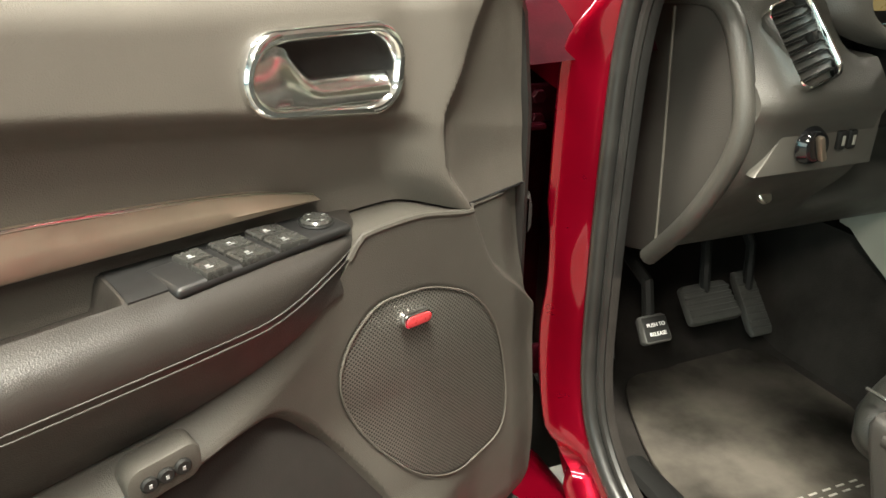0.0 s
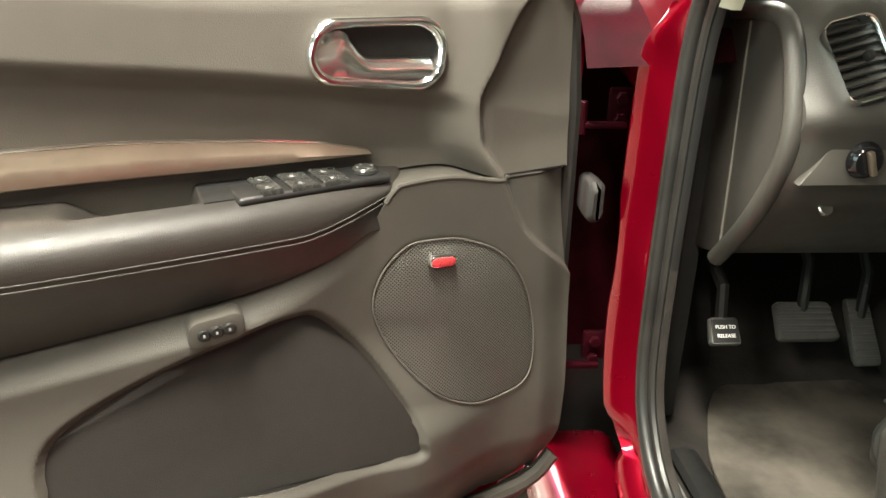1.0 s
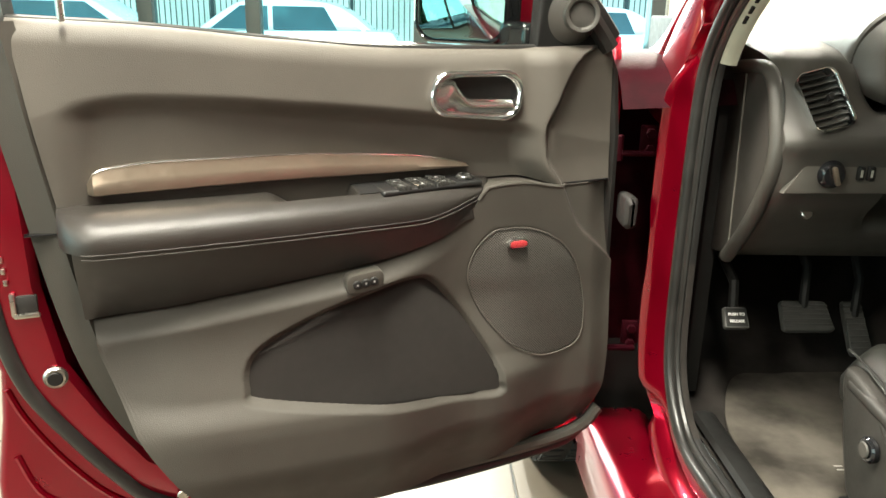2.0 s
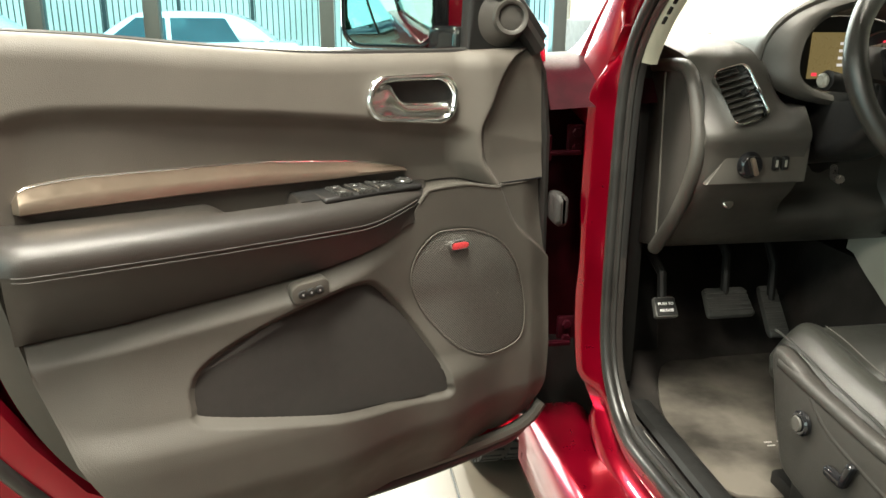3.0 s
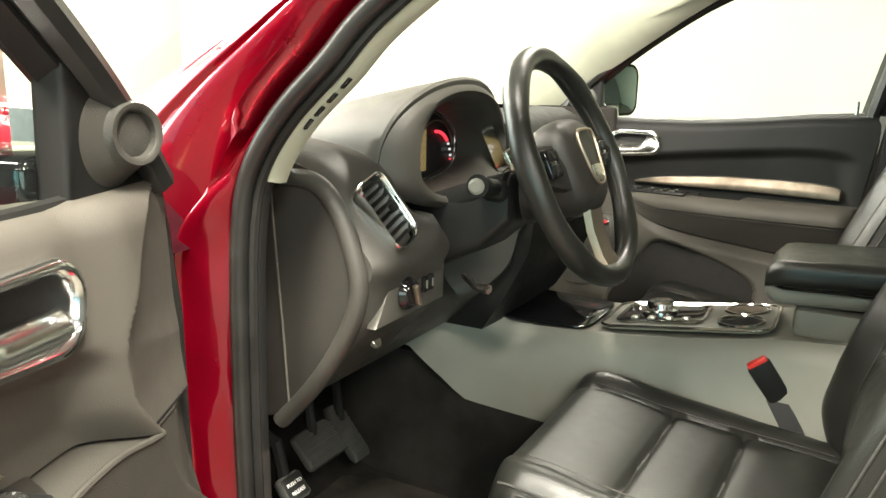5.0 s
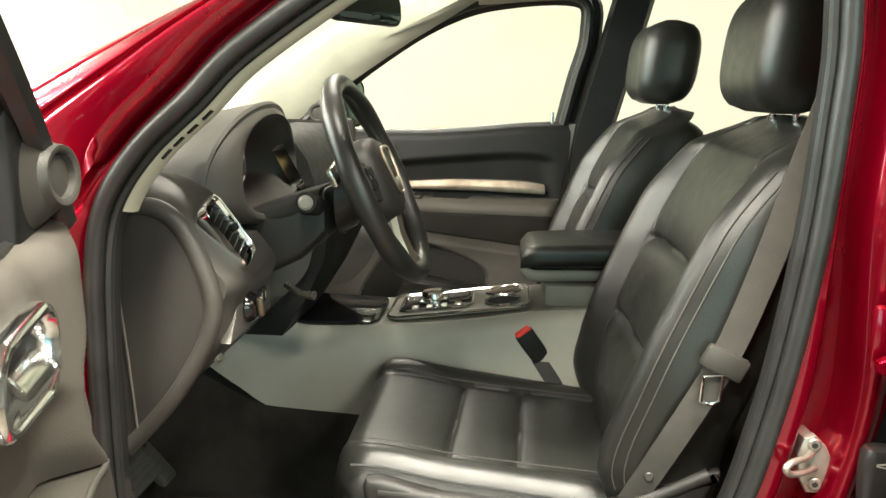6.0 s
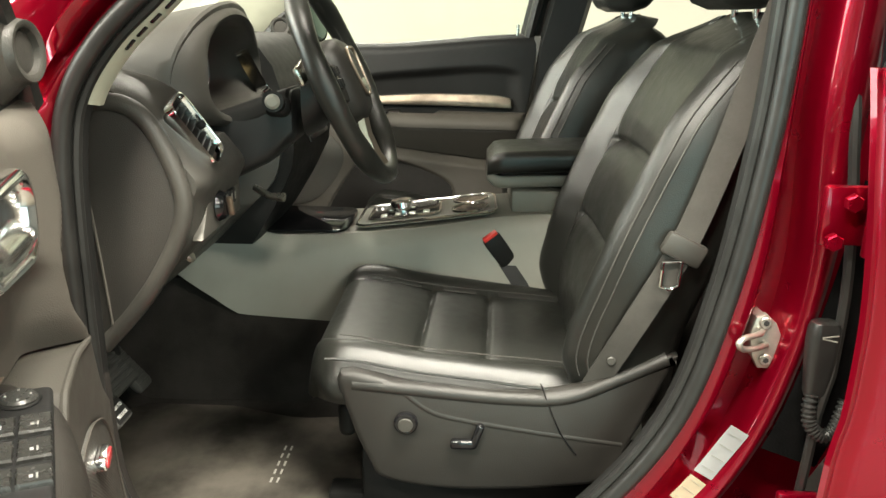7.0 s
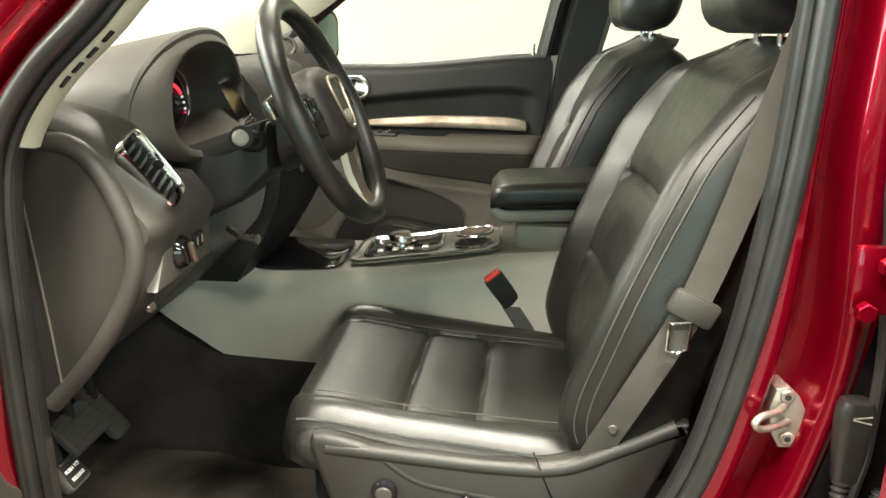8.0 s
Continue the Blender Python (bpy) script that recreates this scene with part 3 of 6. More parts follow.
part("outer_pillar", loft(rings, False, False), M_RED, car, "dark red painted windscreen pillar", angle=60)
ob = part("windscreen", sheet(lambda a, b: ((-0.72 + 1.44 * a) * (1 - 0.08 * b), 0.56 + 0.14 * math.sin(math.pi * a) - 0.80 * b, 1.20 + 0.415 * b + 0.02 * math.sin(math.pi * b)), 12, 8), M_CLEAR, car, "clear windscreen")
ob.visible_shadow = False
part("far_centre_pillar", loft([[(0.75, -0.575 + y, z), (0.70, -0.585 + y, z), (0.69, -0.680 + y, z), (0.75, -0.70 + y, z)] for y, z in ((0.02, 0.9), (0, 1.19), (-0.055, 1.4), (-0.11, 1.62))]), M_DARK, car, "black centre pillar lining")
part("far_side", box(0.06, 1.6, 0.75, (0.78, -1.5, 0.82), 0.02), M_DARK, car, "dark rear door trim")
part("far_rear_pillar", box(0.05, 0.12, 0.45, (0.74, -1.75, 1.4), 0.02), M_DARK, car)
part("rear_end", box(1.5, 0.05, 0.75, (0, -2.6, 0.85), 0.02), M_DARK, car)
part("roof_rail", tube([(0.70, -0.28, 1.60), (0.72, -0.6, 1.625), (0.72, -1.6, 1.63), (0.70, -2.5, 1.58)], 0.035, 8), M_BEIGE, car)
part("roof_rail", tube([(-0.68, -0.32, 1.57), (-0.70, -0.6, 1.60), (-0.70, -1.6, 1.61), (-0.69, -2.5, 1.57)], 0.035, 8), M_BEIGE, car)
part("far_sill", box(0.12, 2.6, 0.3, (0.76, -0.8, 0.42), 0.03), M_DARK, car)
# floor and tunnel
floor_prof = [(-0.74, 0.485), (-0.70, 0.47), (-0.66, 0.455), (-0.30, 0.45), (-0.22, 0.47), (-0.165, 0.60), (-0.14, 0.72), (0.14, 0.72), (0.165, 0.60), (0.22, 0.47), (0.30, 0.45), (0.68, 0.455), (0.74, 0.485)]
rings = []
for k in range(22):
    y = -2.5 + 3.1 * k / 21
    lift = 1.5 * max(0.0, y - 0.40) ** 1.1
    rings.append([(x, y, max(z, 0.45 + lift) if abs(x) < 0.73 else z + lift) for x, z in floor_prof])
part("floor_carpet", loft(rings, False, False), M_CARPET, car, "dark brown-black cabin carpet")
part("bulkhead", box(1.46, 0.05, 0.66, (0, 0.60, 0.79), 0.01), M_CARPET, car)
part("far_kick_panel", box(0.03, 0.60, 0.80, (0.735, 0.40, 0.82), 0.008), M_CARPET, car)
part("footwell_side", box(0.02, 0.30, 0.38, (-0.715, 0.43, 0.66), 0.008), M_CARPET, car)
sill_rings = []
for k in range(24):
    y = 0.10 - 0.75 * k / 23
    sill_rings.append([(-0.735, y, 0.493), (-0.728, y, 0.502), (-0.71, y, 0.505), (-0.69, y, 0.497), (-0.675, y, 0.470), (-0.672, y, 0.452)])
part("scuff_plate", loft(sill_rings, False, False), M_DARK, car, "black plastic sill plate")
# wheel
def wheel_at(cx, cy):
    rim_m = Matrix.Translation((cx, cy, 0.39)) @ pose(0, 0, 0, 0, 90, 0)
    prof = [(0.25, -0.11), (0.30, -0.125), (0.36, -0.12), (0.385, -0.10), (0.39, -0.05), (0.39, 0.05), (0.385, 0.10), (0.36, 0.12), (0.30, 0.125), (0.25, 0.11)]
    b = loft([[rim_m @ Vector((r * math.cos(2 * math.pi * k / 56), r * math.sin(2 * math.pi * k / 56), z)) for k in range(56)] for r, z in prof], True, False)
    w = part("wheel", b, M_TYRE, car, "black rubber tyre")
    for k in range(56):
        a = 2 * math.pi * k / 56
        m = rim_m @ Matrix.Rotation(a, 4, "Z") @ Matrix.Translation((0.389, 0, 0))
        for dz in (-0.07, 0, 0.07):
            part("tread_block", box(0.012, 0.03, 0.055, (0, 0, dz), 0), M_TYRE, w, smooth=False).matrix_local = m
    part("rim", disc(0.25, 0.16, 32, m=rim_m @ Matrix.Translation((0, 0, -0.10))), M_STEEL, w, "grey alloy rim")


wheel_at(-0.845, 0.82)

# ---------------------------------------------------------------- doors
belt_z = fn([(-0.02, 1.196), (0.2, 1.190), (0.36, 1.191), (0.515, 1.201), (0.71, 1.219), (0.86, 1.226)])
rec_z = fn([(0.0, 1.04), (0.122, 1.066), (0.303, 1.092), (0.483, 1.111), (0.714, 1.127), (0.777, 1.12), (0.86, 1.10)])
rear_u = fn([(0.5, 0.60), (0.64, 0.725), (0.75, 0.772), (0.83, 0.792), (0.92, 0.808), (0.988, 0.818), (1.086, 0.833), (1.177, 0.845), (1.23, 0.853)])
front_u = fn([(0.50, 0.004), (0.54, -0.014), (0.60, -0.023), (0.68, -0.026), (0.82, -0.024), (0.97, -0.018), (1.06, -0.019), (1.2, -0.014)])
low_top = fn([(0.0, 0.975), (0.09, 0.978), (0.16, 0.988), (0.215, 0.984), (0.232, 0.965), (0.26, 0.93), (0.304, 0.906), (0.38, 0.888), (0.491, 0.872), (0.65, 0.853), (0.80, 0.834)])
low_bot = fn([(-0.02, 0.535), (0.0, 0.525), (0.012, 0.520), (0.04, 0.514), (0.068, 0.510), (0.164, 0.502), (0.322, 0.493), (0.487, 0.503), (0.581, 0.517), (0.635, 0.541), (0.684, 0.583), (0.723, 0.64), (0.751, 0.693), (0.772, 0.751), (0.80, 0.832)])
cover_u = fn([(0.74, -0.07), (0.785, -0.058), (0.815, -0.044), (0.850, -0.010), (0.911, 0.057), (0.975, 0.088), (1.023, 0.118), (1.061, 0.122), (1.116, 0.099), (1.16, 0.075), (1.18, 0.055), (1.20, 0.0)])
POCKET = [tuple(p) for p in curve([(0.597, 0.728), (0.583, 0.774), (0.497, 0.816), (0.40, 0.846), (0.345, 0.852), (0.311, 0.84), (0.257, 0.774), (0.212, 0.70), (0.205, 0.672), (0.222, 0.658), (0.40, 0.682), (0.575, 0.712)], 60, True)]
SPEAKER = [tuple(p) for p in curve([(0.249, 0.844), (0.238, 0.883), (0.208, 0.912), (0.176, 0.916), (0.138, 0.912), (0.091, 0.891), (0.060, 0.857), (0.042, 0.813), (0.034, 0.757), (0.041, 0.714), (0.069, 0.696), (0.116, 0.695), (0.169, 0.719), (0.211, 0.762), (0.236, 0.802)], 64, True)]


def cover_fall(u, z):
    """The front end of the trim turns away towards the hinge."""
    d = cover_u(z) - u
    return -0.014 * sm(0.0, 0.012, d) - 0.20 * max(0.0, d - 0.006)


strip_w = fn([(0.23, -0.058), (0.27, -0.056), (0.40, -0.049), (0.55, -0.036), (0.70, -0.026), (0.80, -0.022)])


def roundpoly(corners, r, n=8):
    """A polygon with its corners rounded."""
    out = []
    for i, c in enumerate(corners):
        c = Vector(c)
        a, b = (Vector(corners[i - 1]) - c).normalized(), (Vector(corners[(i + 1) % len(corners)]) - c).normalized()
        half = a.angle(b) / 2
        t = r / math.tan(half)
        mid = c + (a + b).normalized() * (r / math.sin(half))
        p, q = c + a * t - mid, c + b * t - mid
        a0, a1 = math.atan2(p.y, p.x), math.atan2(q.y, q.x)
        turn = (a1 - a0 + math.pi) % (2 * math.pi) - math.pi
        for k in range(n + 1):
            w = a0 + turn * k / n
            out.append((mid.x + p.length * math.cos(w), mid.y + p.length * math.sin(w)))
    return out


HANDLE = roundpoly([(0.3215, 1.0935), (0.2985, 1.1585), (0.1525, 1.1605), (0.1605, 1.0790)], 0.031, 14)


def face_w(u):
    return -0.024 + 0.012 * sm(0.30, 0.60, u) + 0.020 * sm(0.155, 0.095, u)


strip_t = fn([(0.0, 1.005), (0.236, 1.014), (0.30, 1.027), (0.377, 1.035), (0.517, 1.044), (0.683, 1.045), (0.765, 1.038), (0.782, 1.030), (0.86, 1.03)])


def upper_w(u, z):
    d = rec_z(u) - z
    top = max(0.0, z - belt_z(u) + 0.030) / 0.030
    w = face_w(u) - 0.026 * (1 - math.sqrt(max(0.0, 1 - min(top, 1.0) ** 2))) - 0.13 * max(0.0, -d)
    if 0.14 < u < 0.34 and 1.06 < z < 1.18:
        w -= 0.03 * sm(-0.004, -0.010, sdf(HANDLE, u, z))
    side = sm(0.815, 0.755, u)
    foot = max(0.05, rec_z(u) - strip_t(u))
    most = max(0.018, face_w(u) - strip_w(u) + 0.002) * (0.75 + 0.25 * sm(0.15, 0.30, u))
    lead = min(0.020, most * 0.8)
    deep = lead * sm(-0.010, 0.020, d) + (most - lead) * min(1.0, max(0.0, d) / foot)
    side *= sm(0.0, 0.05, u - cover_u(z))
    return w - side * deep + cover_fall(u, z)


def lower_w(u, z):
    w = -0.004 + 0.040 * sm(0.24, 0.42, u) * sm(low_top(u) + 0.01, low_top(u) - 0.03, z) + 0.038 * sm(0.82, 0.66, z) * (0.25 + 0.75 * sm(0.06, 0.22, u))
    ledge = 0.70 + 0.02 * (u - 0.4)
    w += 0.014 * sm(ledge + 0.02, ledge - 0.02, z) * sm(0.06, 0.20, u)
    w -= 0.050 * sm(0.62, 0.49, z) + 0.02 * sm(0.66, 0.80, u)
    w -= 0.012 * sm(0.05, -0.002, u - front_u(z))
    if 0.15 < u < 0.65 and 0.62 < z < 0.9:
        w -= 0.010 * sm(0.010, 0.0, sdf(POCKET, u, z))
    w -= 0.0015 * sm(0.002, -0.002, sdf(SPEAKER, u, z)) if u < 0.3 else 0
    return w + (cover_fall(u, z) if z > 0.74 else 0)


def cut_pocket(b):
    """Opens the map pocket in the lower trim, with a clean rim."""
    away = []
    for v in b.verts:
        u, z = v.co.x, v.co.z
        if not (0.15 < u < 0.65 and 0.62 < z < 0.9):
            continue
        d = sdf(POCKET, u, z)
        if d < -0.004:
            away.append(v)
        elif d < 0:
            e = 0.0005
            g = Vector((sdf(POCKET, u + e, z) - sdf(POCKET, u - e, z), 0, sdf(POCKET, u, z + e) - sdf(POCKET, u, z - e)))
            if g.length > 0:
                v.co -= g.normalized() * d
    bmesh.ops.delete(b, geom=away, context="VERTS")
    return b


def pocket_liner(side):
    rings = []
    for grow, drop, w in ((0.003, 0.0, None), (0.005, 0.012, 0.30), (0.004, 0.060, 0.75), (0.0, 0.080, 1.0)):
        ring = []
        for i, p in enumerate(POCKET):
            a, c = Vector(POCKET[i - 1]), Vector(POCKET[(i + 1) % len(POCKET)])
            o = Vector((c.y - a.y, a.x - c.x)).normalized()
            if sdf(POCKET, p[0] + o.x * 0.002, p[1] + o.y * 0.002) < 0:
                o = -o
            lip, back = lower_w(*p) - 0.003, -0.010 - 0.074 * sm(0.60, 0.24, p[0])
            ring.append((p[0] + o.x * grow, side * (lip + (back - lip) * (w or 0.0)), p[1] + o.y * grow - drop * sm(0.80, 0.70, p[1])))
        rings.append(ring)
    inner_c = [(0.34 + (x - 0.34) * 0.5, y, 0.73 + (z - 0.73) * 0.5) for x, y, z in rings[-1]]
    rings.append([(x, side * (-0.010 - 0.074 * sm(0.60, 0.24, x)), z) for x, y, z in inner_c])
    return loft(rings + [[(0.34 + (x - 0.34) * 0.05, y, 0.73 + (z - 0.73) * 0.05) for x, y, z in rings[-1]]])


def band(lo, hi, wf, nu, nv, side, skirt=0.03):
    """A moulded trim panel between two heights, with its edge turned back."""
    rows = []
    for i in range(nu):
        s = i / (nu - 1)
        col = []
        for j in range(nv):
            v = j / (nv - 1)
            s = (i / (nu - 1)) ** 1.25
            u = 0.004 + 0.83 * s
            z = lo(u) + (hi(u) - lo(u)) * v
            for _ in range(2):
                u = front_u(z) + (rear_u(z) - front_u(z)) * s
                z = lo(u) + (hi(u) - lo(u)) * v
            col.append((u, wf(u, z), z))
        col = [(col[0][0], col[0][1] - skirt, col[0][2] + 0.001)] + col + [(col[-1][0], col[-1][1] - skirt, col[-1][2] - 0.001)]
        rows.append(col)
    rows = [[(u, w - skirt, z) for u, w, z in rows[0]]] + rows + [[(u, w - skirt, z) for u, w, z in rows[-1]]]
    return loft([[(u, side * w, z) for u, w, z in r] for r in rows], False, False)


ARM = [(0.0, 0.990), (0.12, 0.993), (0.30, 0.9925), (0.45, 0.992), (0.52, 0.9915), (0.58, 0.991), (0.64, 0.9895), (0.70, 0.9875), (0.82, 0.983), (0.92, 0.976), (0.98, 0.966), (1.0, 0.957), (0.99, 0.949)]
arm_out = fn([(0.200, -0.045), (0.207, -0.030), (0.218, -0.017), (0.235, -0.006), (0.27, 0.009), (0.33, 0.026), (0.45, 0.044), (0.60, 0.060), (0.775, 0.070), (0.797, 0.060), (0.812, 0.040), (0.820, 0.012)])


def arm_section(u):
    a, b = strip_w(u) - 0.004, arm_out(u)
    drop = 0.005 * sm(0.33, 0.22, u)
    flat = 0.30 + 0.70 * sm(0.20, 0.34, u)
    cup = 0.026 * sm(0.425, 0.436, u) * sm(0.555, 0.50, u)
    return [(a + (b - a) * k, 0.993 + (z - 0.993) * flat - drop * k - cup * sm(0.64, 0.54, k)) for k, z in ARM]


def build_door(side, m, label, near):
    d = empty("front_door", m, label, "car door", "front doors of the car")

    def P(name, bm, mt, parent=d, lab="", **k):
        return part(name, bm, mt, parent, lab, **k)
    # shell
    shell = [(-0.02, 1.185), (-0.042, 1.165), (-0.055, 1.12), (-0.058, 0.56), (-0.03, 0.47), (0.05, 0.445), (0.36, 0.425), (0.72, 0.418), (0.90, 0.43), (0.960, 0.48), (0.956, 0.56), (0.938, 0.66), (0.930, 0.735), (0.945, 0.80), (0.949, 0.86), (0.944, 0.97), (0.940, 1.10), (0.936, 1.23), (0.5, 1.20), (0.2, 1.188)]
    inner = [(-0.024, 1.19), (-0.028, 0.60), (-0.006, 0.53), (0.05, 0.487), (0.32, 0.465), (0.56, 0.470), (0.70, 0.485), (0.79, 0.550), (0.855, 0.65), (0.905, 0.745), (0.926, 0.88), (0.928, 1.05), (0.925, 1.22), (0.5, 1.19), (0.2, 1.18)]
    P("outer_skin", prism(shell, side * -0.185, side * -0.092, "y", 0.012, 3), M_RED, lab="dark red painted outer door skin")
    def sc(k):
        return [(0.42 + (x - 0.42) * k, 0.86 + (z - 0.86) * k) for x, z in inner]
    dip = [0.062 if x < 0.03 else 0.035 if z > 1.1 else 0.0 for x, z in inner]
    P("inner_frame", loft([[(x, side * (w - q), z) for (x, z), q in zip(sc(k), dip)] for k, w in ((1.0, -0.094), (1.0, -0.044), (0.99, -0.040), (0.88, -0.038), (0.86, -0.05))], True, False), M_RED, lab="dark red painted inner door frame")
    # grey border plate between trim and painted edge
    rows = []
    for z in list(np.linspace(1.222, 0.70, 26)) + list(np.linspace(0.68, 0.52, 14)):
        u, wd = rear_u(z), 0.046 - 0.024 * sm(0.74, 0.52, z)
        rows.append([(u - 0.012, -0.030, z), (u + 0.006, -0.018, z), (u + 0.010, -0.022, z - 0.001), (u + wd * 0.6, -0.028, z - 0.3 * wd * sm(0.74, 0.55, z)), (u + wd * 0.95, -0.034, z - 0.6 * wd * sm(0.74, 0.55, z)), (u + wd, -0.050, z - 0.62 * wd * sm(0.74, 0.55, z))])
    P("trim_border", loft([[(u, side * w, z) for u, w, z in r] for r in rows], False, False), M_TRIM_DIM, lab="taupe-grey plastic border of the door trim")
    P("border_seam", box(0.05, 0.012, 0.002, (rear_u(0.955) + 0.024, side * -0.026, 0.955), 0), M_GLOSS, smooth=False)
    P("trim_edge", tube([(p[0], side * -0.026, p[1]) for p in curve([(-0.030, 0.550), (0.04, 0.506), (0.32, 0.484), (0.50, 0.492), (0.60, 0.512)], 30)], 0.012, 8), M_TRIM_DIM)
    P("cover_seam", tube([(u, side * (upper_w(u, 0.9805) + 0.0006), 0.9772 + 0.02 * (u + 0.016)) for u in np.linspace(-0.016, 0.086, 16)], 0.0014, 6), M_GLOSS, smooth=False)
    P("lower_lip", tube([(u, side * (lower_w(u, low_top(u) - 0.002) - 0.002), low_top(u) - 0.001) for u in np.linspace(0.012, 0.232, 30)], 0.0035, 8), M_TRIM_DIM)
    sealp = curve([(0.0, 0.50), (0.06, 0.475), (0.32, 0.452), (0.60, 0.464), (0.735, 0.515), (0.789, 0.572), (0.843, 0.650), (0.886, 0.725), (0.908, 0.803), (0.916, 0.883), (0.916, 0.98), (0.913, 1.10), (0.909, 1.22)], 70)
    P("door_seal", tube([(p[0], side * -0.044, p[1]) for p in sealp], 0.012, 10), M_RUBBER, lab="black rubber door seal")
    P("front_seal", tube([(u, side * w, z) for u, w, z in ((-0.002, -0.070, 1.195), (-0.022, -0.066, 1.15), (-0.030, -0.060, 1.05), (-0.034, -0.060, 0.80), (-0.032, -0.060, 0.60), (-0.006, -0.055, 0.52))], 0.013, 8), M_RUBBER, lab="black rubber seal on the front edge of the door")
    for bead in ([(0.62, 0.436), (0.72, 0.452), (0.80, 0.50), (0.86, 0.575), (0.905, 0.655), (0.925, 0.71)], [(0.845, 0.485), (0.90, 0.53), (0.925, 0.60)], [(0.66, 0.428), (0.78, 0.44), (0.87, 0.465)]):
        P("pressed_bead", tube([(p[0], side * -0.093, p[1]) for p in curve(bead, 24)], 0.006, 8), M_RED)
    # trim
    # the far door's parts take other tones, to match the light there
    P("upper_panel", band(lambda u: 0.950 + (low_top(u) + 0.0025 - 0.950) * sm(0.27, 0.20, u), belt_z, upper_w, 240 if near else 110, 90 if near else 50, side), M_TRIM if near else M_DARK, lab="taupe-grey moulded upper door trim" if near else "upper door trim, coloured near black for the far side's shade")
    P("lower_panel", cut_pocket(band(low_bot, low_top, lower_w, 240 if near else 130, 170 if near else 90, side, 0.085)), M_TRIM_DIM if near else M_TRIM, lab="taupe-grey lower door trim with map pocket")
    P("pocket_liner", pocket_liner(side), M_POCKET, lab="map pocket lining, coloured dark for the shade inside")
    P("belt_seal", tube([(u, side * -0.062, belt_z(u) - 0.004) for u in np.linspace(0.10, 0.87, 30)], 0.008, 8), M_RUBBER)
    # leather bolster between armrest and lower trim
    rows = []
    for i in range(60):
        u = 0.222 + 0.580 * i / 59
        top, bot = arm_section(u)[-1][1] + 0.002, min(low_top(u) + 0.002, 0.936)
        w0, w1 = arm_section(u)[-1][0] - 0.003, min(lower_w(u, bot - 0.006) + 0.004, arm_out(u))
        rows.append([(u, side * -0.03, top)] + [(u, side * (w0 + (w1 - w0) * (j / 10) ** 1.25), top + (bot - top) * j / 10) for j in range(11)] + [(u, side * -0.03, bot)])
    P("bolster", loft(rows, False, False), M_ARM if near else M_TRIM_DIM, lab="dark padded vinyl door bolster")
    us = np.concatenate([np.linspace(0.2005, 0.24, 16), np.linspace(0.25, 0.42, 20), np.linspace(0.424, 0.44, 9), np.linspace(0.45, 0.57, 24), np.linspace(0.58, 0.819, 34)])
    arm = P("armrest", loft([[(u, side * w, z) for w, z in arm_section(u)] for u in us], False, False), M_ARM if near else M_TRIM, lab="dark vinyl door armrest with double stitching" if near else "door armrest, coloured lighter for the light on the far side")
    for dz in (0.0, -0.006):
        P("stitching", tube([(u, side * (arm_section(u)[-1][0] + 0.0005), arm_section(u)[-1][1] + dz) for u in us[3:-4]], 0.0008, 5), M_THREADDARK, arm)
    # satin strip
    st = fn([(0.236, 1.0125), (0.245, 1.0155), (0.27, 1.021), (0.30, 1.027), (0.377, 1.035), (0.517, 1.044), (0.683, 1.045), (0.755, 1.039), (0.771, 1.034), (0.779, 1.026), (0.782, 1.018)])
    sb = fn([(0.236, 1.0105), (0.30, 1.009), (0.395, 1.008), (0.535, 1.009), (0.70, 1.006), (0.782, 1.004)])
    rows = []
    for i in range(70):
        u = 0.236 + 0.545 * i / 69
        a, b = sb(u), st(u)
        e = min(1, sm(0.782, 0.770, u) + 0.25)
        rows.append([(u, side * (strip_w(u) + w * e), a + (b - a) * (0.5 + (v - 0.5) * (0.75 + 0.25 * e))) for v, w in ((0, -0.01), (0, 0.012), (0.06, 0.016), (0.3, 0.017), (0.55, 0.014), (0.85, 0.010), (0.97, 0.009), (1.0, 0.005), (1.0, -0.02))])
    P("trim_strip", loft(rows, False, False), M_SATIN if near else M_SATIN_DIM, lab="brushed satin bronze metal trim strip")
    P("strip_edge", tube([(u, side * (strip_w(u) + 0.008), st(u) + 0.0005) for u in np.linspace(0.238, 0.772, 60)], 0.0014, 6), M_CHROME)
    # pull cup and switches on the armrest
    zk = fn(ARM[:12])
    rows = []
    for u in np.linspace(0.226, 0.424, 40):
        a_, b_ = strip_w(u) - 0.004, arm_out(u)
        drop = 0.005 * sm(0.33, 0.22, u)
        row = [(u, side * (a_ + (b_ - a_) * k), 0.993 + (zk(k) - 0.993) * (0.30 + 0.70 * sm(0.20, 0.34, u)) - drop * k + 0.0014) for k in np.linspace(0.03, 0.66, 12)]
        rows.append([(row[0][0], row[0][1], row[0][2] - 0.004)] + row + [(row[-1][0], row[-1][1], row[-1][2] - 0.004)])
    P("switch_bezel", loft(rows, False, False), M_SHROUD, arm, "matt black switch surround")
    sw_m = Matrix.Translation((0.311, side * -0.020, 0.9900)) @ pose(0, 0, 0, -side * 3, side * 0.6, side * 10)
    sw = P("switch_panel", box(0.172, 0.046, 0.010, (0, 0, 0), 0.0045, 3), M_SHROUD, arm, "black window switch panel")
    sw.matrix_local = sw_m
